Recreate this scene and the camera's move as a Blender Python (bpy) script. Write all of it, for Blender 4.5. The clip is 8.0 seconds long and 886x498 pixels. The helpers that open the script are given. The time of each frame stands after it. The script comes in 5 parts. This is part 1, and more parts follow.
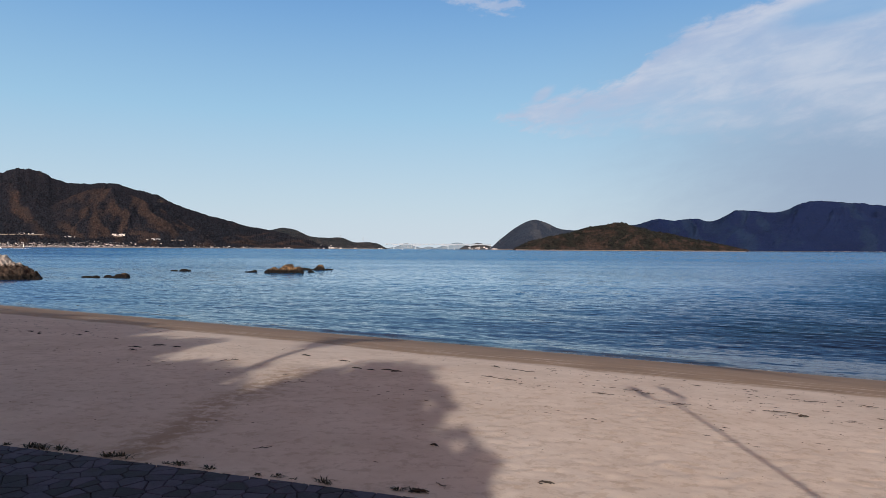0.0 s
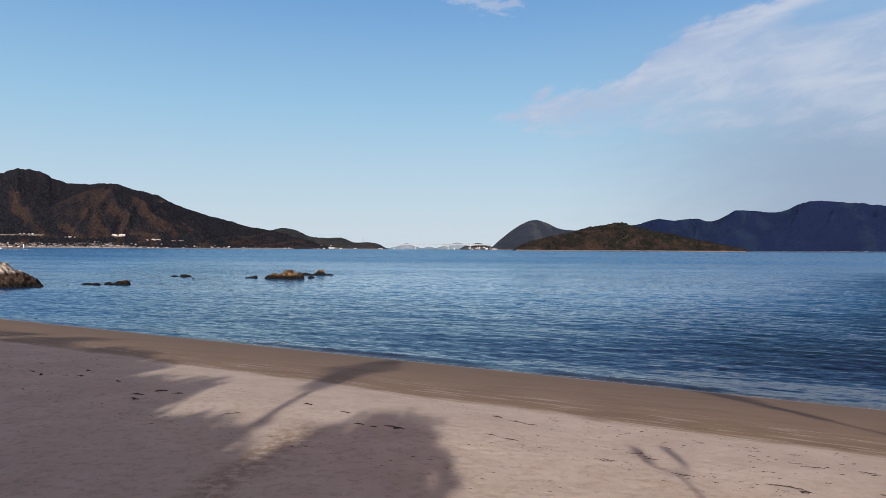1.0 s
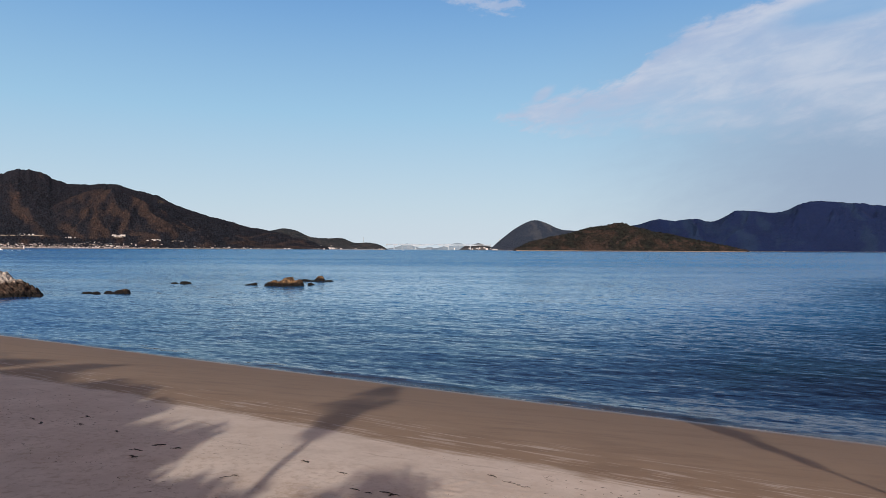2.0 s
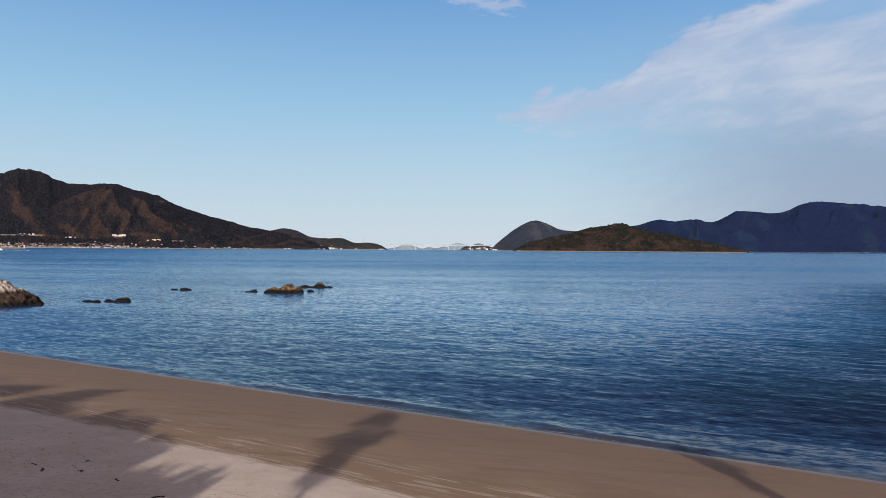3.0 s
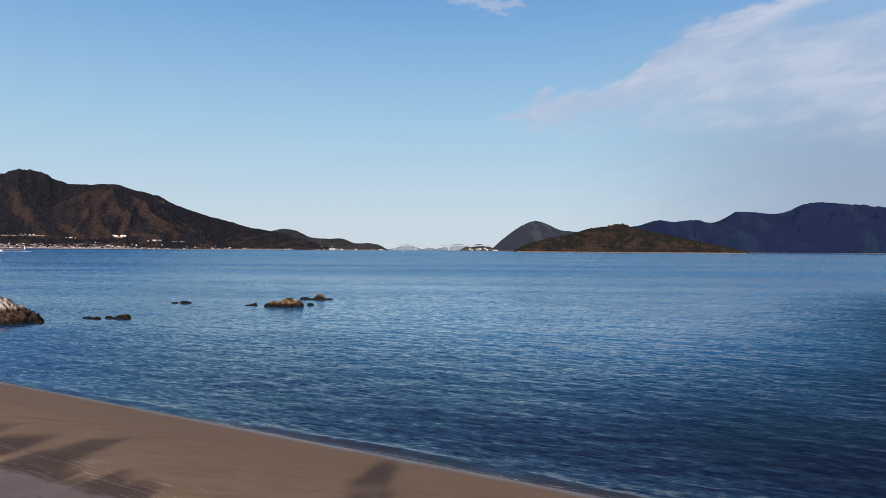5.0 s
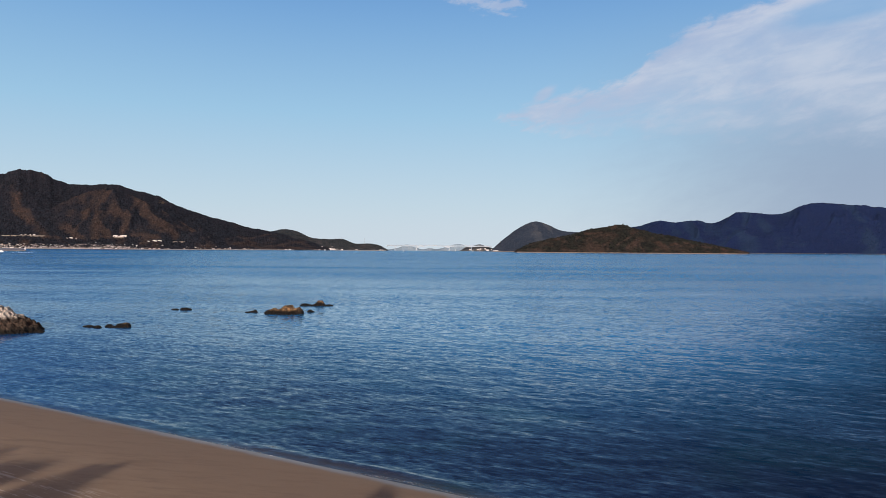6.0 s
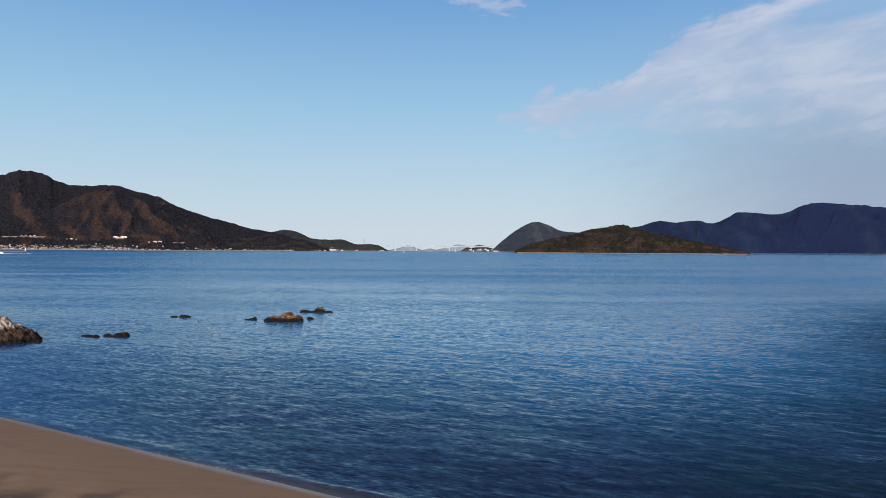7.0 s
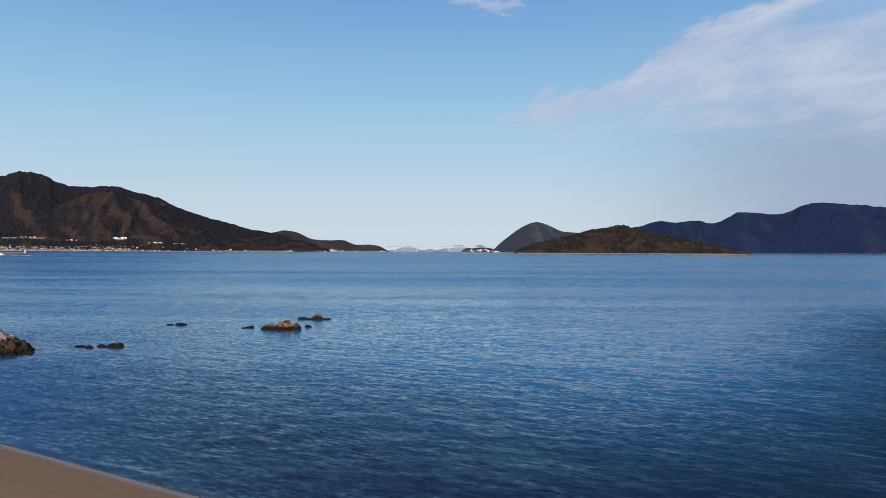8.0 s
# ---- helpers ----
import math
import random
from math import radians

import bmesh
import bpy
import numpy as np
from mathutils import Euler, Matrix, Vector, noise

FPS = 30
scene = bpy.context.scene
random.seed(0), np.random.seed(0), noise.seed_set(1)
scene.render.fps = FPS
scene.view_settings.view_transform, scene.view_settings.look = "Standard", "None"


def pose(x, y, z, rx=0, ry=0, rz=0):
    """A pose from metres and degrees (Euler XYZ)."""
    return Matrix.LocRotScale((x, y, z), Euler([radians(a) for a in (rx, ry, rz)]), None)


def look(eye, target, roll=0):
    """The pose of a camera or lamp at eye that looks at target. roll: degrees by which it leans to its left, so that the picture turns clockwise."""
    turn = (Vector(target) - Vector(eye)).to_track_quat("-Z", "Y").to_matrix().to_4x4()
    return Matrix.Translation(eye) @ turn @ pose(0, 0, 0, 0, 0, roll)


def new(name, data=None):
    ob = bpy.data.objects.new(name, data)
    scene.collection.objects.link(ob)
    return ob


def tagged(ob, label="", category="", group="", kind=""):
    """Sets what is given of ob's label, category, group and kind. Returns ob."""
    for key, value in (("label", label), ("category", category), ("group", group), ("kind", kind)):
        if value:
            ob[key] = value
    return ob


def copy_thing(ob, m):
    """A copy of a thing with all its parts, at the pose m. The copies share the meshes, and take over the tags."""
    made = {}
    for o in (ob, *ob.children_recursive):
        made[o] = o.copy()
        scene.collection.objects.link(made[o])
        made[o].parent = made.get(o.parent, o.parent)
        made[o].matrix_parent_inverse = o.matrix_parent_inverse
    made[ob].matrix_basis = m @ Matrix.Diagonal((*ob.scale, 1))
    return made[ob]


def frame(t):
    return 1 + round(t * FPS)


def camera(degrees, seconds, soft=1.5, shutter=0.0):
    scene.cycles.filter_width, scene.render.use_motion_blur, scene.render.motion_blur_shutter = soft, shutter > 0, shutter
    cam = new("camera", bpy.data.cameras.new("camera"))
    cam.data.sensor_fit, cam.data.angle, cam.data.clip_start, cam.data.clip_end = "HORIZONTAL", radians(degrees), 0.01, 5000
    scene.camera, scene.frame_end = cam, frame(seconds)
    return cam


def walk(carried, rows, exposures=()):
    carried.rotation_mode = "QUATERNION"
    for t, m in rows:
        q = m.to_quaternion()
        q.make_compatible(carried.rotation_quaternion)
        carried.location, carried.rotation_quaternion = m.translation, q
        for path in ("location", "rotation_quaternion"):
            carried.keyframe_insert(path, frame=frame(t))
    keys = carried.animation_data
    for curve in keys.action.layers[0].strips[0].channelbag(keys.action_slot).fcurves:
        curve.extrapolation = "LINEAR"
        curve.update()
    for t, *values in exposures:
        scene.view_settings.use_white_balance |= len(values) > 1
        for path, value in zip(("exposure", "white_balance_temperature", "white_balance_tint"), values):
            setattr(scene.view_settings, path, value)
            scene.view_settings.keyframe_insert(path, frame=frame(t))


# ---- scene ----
cam = camera(66, 8.0, soft=0.7)
walk(cam, [
    (0.0, look((-0.189, 0.042, 7.594), (-0.169, 100.042, 7.501), 0.357)),
    (0.5, look((-0.262, 0.020, 8.324), (-0.240, 100.020, 8.213), 0.359)),
    (1.0, look((-0.264, 0.034, 9.325), (-0.264, 100.034, 9.215), 0.334)),
    (1.5, look((-0.228, -0.005, 10.344), (-0.243, 99.995, 10.246), 0.298)),
    (3.0, look((0.178, -0.825, 13.662), (0.123, 99.175, 13.532), 0.394)),
    (3.5, look((0.217, -1.003, 14.673), (0.165, 98.997, 14.553), 0.413)),
    (4.0, look((0.233, -1.054, 15.729), (0.180, 98.946, 15.588), 0.412)),
    (4.5, look((0.268, -1.069, 16.754), (0.199, 98.931, 16.607), 0.410)),
    (6.0, look((0.354, -1.197, 19.911), (0.201, 98.803, 19.780), 0.445)),
    (6.5, look((0.208, -0.884, 20.905), (0.048, 99.116, 20.763), 0.422)),
    (7.0, look((0.361, -0.164, 21.909), (0.165, 99.835, 21.803), 0.375)),
    (7.5, look((0.484, 1.026, 22.967), (0.264, 101.026, 22.861), 0.354)),
    (8.0, look((0.573, 2.642, 23.916), (0.337, 102.642, 23.836), 0.289)),
])


# ---- world, sun ----
SUN_EL = radians(19.0)
SUN_AZ = (0.055, 1.0)          # ground direction in which shadows fall

world = bpy.data.worlds.new("sky")
scene.world = world
world.use_nodes = True


def node(nt, kind, ins=None, **attrs):
    """A node with its inputs given as values or links."""
    n = nt.nodes.new(kind)
    for k, v in attrs.items():
        setattr(n, k, v)
    for k, v in (ins or {}).items():
        s = n.inputs[k]
        if isinstance(v, bpy.types.NodeSocket):
            nt.links.new(v, s)
        else:
            s.default_value = v
    return n


def mth(nt, op, a, b=0.0, c=0.0, clamp=False):
    return node(nt, "ShaderNodeMath", {0: a, 1: b, 2: c}, operation=op, use_clamp=clamp).outputs[0]


def ramp01(nt, v, lo, hi, out0=0.0, out1=1.0, smooth=True):
    return node(nt, "ShaderNodeMapRange", {"Value": v, "From Min": lo, "From Max": hi, "To Min": out0, "To Max": out1},
                interpolation_type="SMOOTHSTEP" if smooth else "LINEAR").outputs["Result"]


def mixc(nt, f, a, b):
    n = node(nt, "ShaderNodeMix", {"Factor": f}, data_type="RGBA")
    ca, cb = [s for s in n.inputs if s.type == "RGBA"]
    for s, v in ((ca, a), (cb, b)):
        if isinstance(v, bpy.types.NodeSocket):
            nt.links.new(v, s)
        else:
            s.default_value = (*v, 1)
    return [o for o in n.outputs if o.type == "RGBA"][0]


def noise_of(nt, vec, scale, detail=4.0, rough=0.55, out="Fac", **kw):
    return node(nt, "ShaderNodeTexNoise", {"Vector": vec, "Scale": scale, "Detail": detail, "Roughness": rough, **kw}).outputs[out]


def mapped(nt, vec, rz=0.0, scale=(1, 1, 1), loc=(0, 0, 0)):
    return node(nt, "ShaderNodeMapping", {"Vector": vec, "Rotation": (0, 0, rz), "Scale": scale, "Location": loc}).outputs[0]


def build_sky():
    nt = world.node_tree
    nt.nodes.clear()
    gen = node(nt, "ShaderNodeTexCoord").outputs["Generated"]
    sep = node(nt, "ShaderNodeSeparateXYZ", {0: gen})
    x, y, z = sep.outputs
    zc = mth(nt, "MAXIMUM", z, 0.012)
    up = node(nt, "ShaderNodeCombineXYZ", {0: x, 1: y, 2: zc}).outputs[0]
    sky = node(nt, "ShaderNodeTexSky", {"Vector": up}, sky_type="NISHITA", sun_disc=False, sun_elevation=SUN_EL,
               sun_rotation=math.pi + 0.055, air_density=SKY_AIR, dust_density=SKY_DUST, ozone_density=SKY_OZONE).outputs[0]
    sky = node(nt, "ShaderNodeVectorMath", {0: sky, 1: SKY_TINT}, operation="MULTIPLY").outputs[0]
    # hazy lower sky over the sea, all round
    grad = node(nt, "ShaderNodeValToRGB", {"Fac": zc})
    ramp = grad.color_ramp
    for pos, col in HAZE:
        e = ramp.elements.new(pos)
        e.color = (*col, 1)
    ramp.elements.remove(ramp.elements[0])
    ramp.elements.remove(ramp.elements[-1])
    low_sky = node(nt, "ShaderNodeVectorMath", {0: grad.outputs["Color"], "Scale": 10.0}, operation="SCALE").outputs[0]
    sky = mixc(nt, mth(nt, "MULTIPLY", ramp01(nt, zc, 0.30, 0.75, 0.92, 0.0), ramp01(nt, y, -0.45, 0.35)), sky, low_sky)
    yy = mth(nt, "MAXIMUM", y, 0.05)
    u, v = mth(nt, "DIVIDE", x, yy), mth(nt, "DIVIDE", zc, yy)
    front = ramp01(nt, y, 0.1, 0.4)
    uv = node(nt, "ShaderNodeCombineXYZ", {0: u, 1: v}).outputs[0]
    def over_u(points, lo=0.0, hi=0.5):
        """A smooth curve of height over bearing."""
        n = node(nt, "ShaderNodeFloatCurve", {"Value": mth(nt, "ADD", u, 0.1)})
        c = n.mapping.curves[0]
        for k, (pu, pv) in enumerate(points):
            p = c.points[k] if k < 2 else c.points.new(0.5, 0.5)
            p.location = (pu + 0.1, (pv - lo) / (hi - lo))
        n.mapping.update()
        return mth(nt, "ADD", mth(nt, "MULTIPLY", n.outputs[0], hi - lo), lo)

    def blob(cu, cv, ru, rv, turn):
        """Falls from 1 at its middle to 0 and below outside a slanting oval."""
        p = mapped(nt, uv, 0, (1, 1, 1), (-cu, -cv, 0))
        p = mapped(nt, p, -turn, (1, 1, 1))
        p = node(nt, "ShaderNodeVectorMath", {0: p, 1: (1 / ru, 1 / rv, 0)}, operation="MULTIPLY").outputs[0]
        return mth(nt, "SUBTRACT", 1.0, node(nt, "ShaderNodeVectorMath", {0: p}, operation="LENGTH").outputs["Value"])

    # a bank of thin torn cloud that rises to one side
    n1 = noise_of(nt, mapped(nt, mapped(nt, uv, radians(-14)), 0, (8.0, 26.0, 1.0)), 1.0, 8.0, 0.60, Distortion=0.35)
    n2 = noise_of(nt, mapped(nt, mapped(nt, uv, radians(-18)), 0, (26.0, 66.0, 1.0), (3, 1, 0)), 1.0, 6.0, 0.62, Distortion=0.5)
    n3 = noise_of(nt, mapped(nt, uv, 0.2, (3.6, 7.0, 1.0), (1, 5, 0)), 1.0, 3.0, 0.5)
    nn = mth(nt, "ADD", mth(nt, "MULTIPLY", mth(nt, "SUBTRACT", n1, 0.5), 0.050), mth(nt, "MULTIPLY", mth(nt, "SUBTRACT", n2, 0.5), 0.040))
    vtop = over_u(((-0.1, 0.10), (0.05, 0.178), (0.088, 0.200), (0.15, 0.222), (0.20, 0.230), (0.275, 0.256), (0.300, 0.290), (0.36, 0.328), (0.45, 0.366), (0.9, 0.47)))
    vlow = over_u(((-0.1, 0.20), (0.05, 0.200), (0.088, 0.192), (0.15, 0.186), (0.25, 0.178), (0.40, 0.172), (0.9, 0.16)))
    top = ramp01(nt, mth(nt, "ADD", mth(nt, "SUBTRACT", vtop, v), nn), -0.006, 0.016)
    low = ramp01(nt, mth(nt, "ADD", mth(nt, "SUBTRACT", v, vlow), mth(nt, "MULTIPLY", nn, 1.3)), -0.012, ramp01(nt, u, 0.10, 0.45, 0.012, 0.085))
    start = ramp01(nt, mth(nt, "ADD", u, nn), 0.068, 0.086)
    body = mth(nt, "MULTIPLY", mth(nt, "MULTIPLY", top, mth(nt, "POWER", low, 0.55)), start)
    knob = ramp01(nt, mth(nt, "ADD", blob(0.145, 0.226, 0.028, 0.012, radians(35)), mth(nt, "MULTIPLY", nn, 14.0)), 0.0, 0.7)
    gap = ramp01(nt, mth(nt, "ADD", blob(0.60, 0.362, 0.16, 0.030, radians(16)), mth(nt, "MULTIPLY", nn, 12.0)), 0.0, 0.6)
    body = mth(nt, "MULTIPLY", mth(nt, "MAXIMUM", body, mth(nt, "MULTIPLY", knob, 0.9)), mth(nt, "SUBTRACT", 1.0, mth(nt, "MULTIPLY", gap, 0.75)))
    tex = ramp01(nt, mth(nt, "ADD", mth(nt, "MULTIPLY", n1, 0.50), mth(nt, "ADD", mth(nt, "MULTIPLY", n2, 0.22), mth(nt, "MULTIPLY", n3, 0.28))), 0.34, 0.64, 0.44, 0.72)
    rim = ramp01(nt, mth(nt, "ADD", mth(nt, "SUBTRACT", vtop, v), nn), 0.070, 0.012, 1.0, 1.28)
    body = mth(nt, "MULTIPLY", mth(nt, "MULTIPLY", body, tex), rim, clamp=True)
    # small torn puffs high up
    puff_n = mth(nt, "MULTIPLY", mth(nt, "SUBTRACT", noise_of(nt, mapped(nt, uv, 0.2, (30.0, 60.0, 1.0), (7, 2, 0)), 1.0, 6.0, 0.62), 0.5), 3.2)
    puff = mth(nt, "MAXIMUM", blob(0.035, 0.366, 0.050, 0.016, radians(-8)), mth(nt, "MAXIMUM", blob(0.088, 0.356, 0.038, 0.013, radians(10)), blob(0.085, 0.343, 0.020, 0.006, radians(-12))))
    puff = mth(nt, "MULTIPLY", ramp01(nt, mth(nt, "ADD", puff, puff_n), 0.05, 0.8), 0.52)
    # thin veil below the bank
    veil = mth(nt, "MULTIPLY", ramp01(nt, mth(nt, "ADD", u, mth(nt, "MULTIPLY", nn, 2.0)), 0.12, 0.62), ramp01(nt, v, 0.42, 0.10))
    veil = mth(nt, "MULTIPLY", mth(nt, "MULTIPLY", veil, 0.72), front)
    cover = mth(nt, "MULTIPLY", mth(nt, "MAXIMUM", body, puff), front)
    col = mixc(nt, veil, sky, VEIL_COL)
    shade = ramp01(nt, mth(nt, "ADD", mth(nt, "MULTIPLY", n1, 0.6), mth(nt, "MULTIPLY", n3, 0.4)), 0.38, 0.62)
    ccol = mixc(nt, shade, CLOUD_LOW, CLOUD_TOP)
    col = mixc(nt, cover, col, ccol)
    bg = node(nt, "ShaderNodeBackground", {"Color": col, "Strength": SKY_STRENGTH})
    out = node(nt, "ShaderNodeOutputWorld")
    nt.links.new(bg.outputs[0], out.inputs[0])


SKY_STRENGTH = 0.10
SKY_AIR, SKY_DUST, SKY_OZONE = 1.0, 1.6, 1.2
SKY_TINT = (1.45, 0.90, 0.72)
HAZE = ((0.012, (0.605, 0.72, 0.815)), (0.06, (0.52, 0.685, 0.805)), (0.19, (0.325, 0.575, 0.80)), (0.34, (0.16, 0.375, 0.705)), (0.6, (0.085, 0.22, 0.53)))
VEIL_COL = (2.6, 3.3, 4.8)
CLOUD_LOW, CLOUD_TOP = (4.7, 5.2, 6.8), (6.0, 6.4, 7.5)
build_sky()

sun_data = bpy.data.lights.new("sun", "SUN")
sun_data.energy, sun_data.angle, sun_data.color = 5.0, radians(0.75), (1.0, 0.935, 0.875)
sun = new("sun", sun_data)
sun.matrix_world = look((0, 0, 60), (SUN_AZ[0] * 100, 100, 60 - 100 * math.tan(SUN_EL)))
scene.view_settings.exposure = 0.0

# ---- numeric helpers ----


def lattice(ix, iy, seed):
    n = (ix.astype(np.int64) * 374761393 + iy.astype(np.int64) * 668265263 + seed * 974634777) & 0x7FFFFFFF
    n = ((n ^ (n >> 13)) * 1274126177) & 0x7FFFFFFF
    n = n ^ (n >> 16)
    return (n & 0xFFFF) / 65535.0


def vnoise(x, y, seed=0):
    """Smooth value noise in 0..1."""
    x, y = np.asarray(x, float), np.asarray(y, float)
    ix, iy = np.floor(x), np.floor(y)
    fx, fy = x - ix, y - iy
    fx, fy = fx * fx * fx * (fx * (fx * 6 - 15) + 10), fy * fy * fy * (fy * (fy * 6 - 15) + 10)
    a, b = lattice(ix, iy, seed), lattice(ix + 1, iy, seed)
    c, d = lattice(ix, iy + 1, seed), lattice(ix + 1, iy + 1, seed)
    return (a * (1 - fx) + b * fx) * (1 - fy) + (c * (1 - fx) + d * fx) * fy


def fbm(x, y, octaves=4, seed=0, gain=0.5):
    total, amp, norm = 0.0, 1.0, 0.0
    for o in range(octaves):
        total = total + amp * vnoise(np.asarray(x) * 2 ** o + 17.3 * o, np.asarray(y) * 2 ** o + 9.1 * o, seed + o)
        norm, amp = norm + amp, amp * gain
    return total / norm


def smooth(v, lo, hi):
    t = np.clip((np.asarray(v, float) - lo) / (hi - lo), 0, 1)
    return t * t * (3 - 2 * t)


def fast_mesh(name, verts, faces, smooth_faces=True):
    """A mesh from arrays: verts n x 3, faces m x 3 or m x 4."""
    verts, faces = np.asarray(verts, np.float32), np.asarray(faces, np.int32)
    me = bpy.data.meshes.new(name)
    me.vertices.add(len(verts))
    me.vertices.foreach_set("co", verts.ravel())
    m, k = faces.shape
    me.loops.add(m * k)
    me.loops.foreach_set("vertex_index", faces.ravel())
    me.polygons.add(m)
    me.polygons.foreach_set("loop_start", np.arange(0, m * k, k, dtype=np.int32))
    me.polygons.foreach_set("loop_total", np.full(m, k, np.int32))
    me.update(calc_edges=True)
    me.polygons.foreach_set("use_smooth", np.full(m, smooth_faces))
    return me


def grid_faces(nx, ny):
    i, j = np.meshgrid(np.arange(nx - 1), np.arange(ny - 1))
    a = (j * nx + i).ravel()
    return np.stack([a, a + 1, a + nx + 1, a + nx], 1)


def link(name, me, mat, parent=None, label=""):
    ob = new(name, me)
    if mat:
        me.materials.append(mat)
    if parent:
        ob.parent = parent
    if label:
        ob["label"] = label
    return ob


def part(name, bm, mat, parent=None, label="", smooth_faces=False):
    me = bpy.data.meshes.new(name)
    bm.to_mesh(me)
    bm.free()
    if smooth_faces:
        me.polygons.foreach_set("use_smooth", np.full(len(me.polygons), True))
    return link(name, me, mat, parent, label)


def thing(name, x, y, z, label, category, group="", rz=0.0):
    ob = new(name)
    ob.empty_display_size = 0.2
    ob.matrix_basis = pose(x, y, z, 0, 0, rz)
    return tagged(ob, label, category, group)


def box(bm, x0, y0, z0, x1, y1, z1, m=None, bevel=0.0):
    r = bmesh.ops.create_cube(bm, size=1)
    vs = r["verts"]
    for v in vs:
        v.co = Vector(((x0 + x1) / 2 + v.co.x * (x1 - x0), (y0 + y1) / 2 + v.co.y * (y1 - y0), (z0 + z1) / 2 + v.co.z * (z1 - z0)))
        if m:
            v.co = m @ v.co
    if bevel:
        es = list({e for v in vs for e in v.link_edges})
        bmesh.ops.bevel(bm, geom=es, offset=bevel, segments=1, affect="EDGES")


def tube(bm, pts, radii, sides=8):
    """A swept tube through points with a radius at each."""
    rings = []
    for k, (p, r) in enumerate(zip(pts, radii)):
        p = Vector(p)
        d = Vector(pts[min(k + 1, len(pts) - 1)]) - Vector(pts[max(k - 1, 0)])
        rot = d.to_track_quat("Z", "Y").to_matrix()
        rings.append([bm.verts.new(p + rot @ Vector((r * math.cos(a), r * math.sin(a), 0)))
                      for a in (2 * math.pi * s / sides for s in range(sides))])
    for a, b in zip(rings, rings[1:]):
        for s in range(sides):
            bm.faces.new((a[s], a[(s + 1) % sides], b[(s + 1) % sides], b[s]))
    bm.faces.new(rings[0][::-1])
    bm.faces.new(rings[-1])


# ---- materials ----


def material(name):
    mat = bpy.data.materials.new(name)
    mat.use_nodes = True
    nt = mat.node_tree
    return mat, nt, nt.nodes["Principled BSDF"]


def feed(nt, socket, v):
    if isinstance(v, bpy.types.NodeSocket):
        nt.links.new(v, socket)
    else:
        socket.default_value = (*v, 1) if isinstance(v, tuple) and len(v) == 3 and socket.type == "RGBA" else v


def bump(nt, bsdf, height, strength, dist):
    nt.links.new(node(nt, "ShaderNodeBump", {"Height": height, "Strength": strength, "Distance": dist}).outputs[0], bsdf.inputs["Normal"])


def simple(name, col, rough=0.8, var=0.25, scale=3.0, metal=0.0, bump_by=0.0, per_object=0.0):
    """A paint, wood or stone finish with grain and blotches."""
    mat, nt, b = material(name)
    pos = node(nt, "ShaderNodeTexCoord").outputs["Object"]
    n1, n2 = noise_of(nt, pos, scale), noise_of(nt, pos, scale * 9.0, 3.0)
    f = mth(nt, "ADD", mth(nt, "MULTIPLY", n1, 0.7), mth(nt, "MULTIPLY", n2, 0.3))
    if per_object:
        rnd = node(nt, "ShaderNodeObjectInfo").outputs["Random"]
        f = mth(nt, "ADD", f, mth(nt, "MULTIPLY", mth(nt, "SUBTRACT", rnd, 0.5), per_object))
    f = ramp01(nt, f, 0.25, 0.75)
    lo, hi = tuple(c * (1 - var) for c in col), tuple(min(1, c * (1 + var)) for c in col)
    feed(nt, b.inputs["Base Color"], mixc(nt, f, lo, hi))
    b.inputs["Roughness"].default_value, b.inputs["Metallic"].default_value = rough, metal
    if bump_by:
        bump(nt, b, n2, 0.6, bump_by)
    return mat


ACROSS, ALONG = (0.497, 0.868), (0.868, -0.497)   # towards the sea, along the shore
SHORE = 47.75


def shore_coords(nt):
    pos = node(nt, "ShaderNodeNewGeometry").outputs["Position"]
    u = node(nt, "ShaderNodeVectorMath", {0: pos, 1: (*ACROSS, 0)}, operation="DOT_PRODUCT").outputs["Value"]
    a = node(nt, "ShaderNodeVectorMath", {0: pos, 1: (*ALONG, 0)}, operation="DOT_PRODUCT").outputs["Value"]
    return pos, u, a


TRAIL_N, TRAIL_D = (0.996, -0.09), -6.32


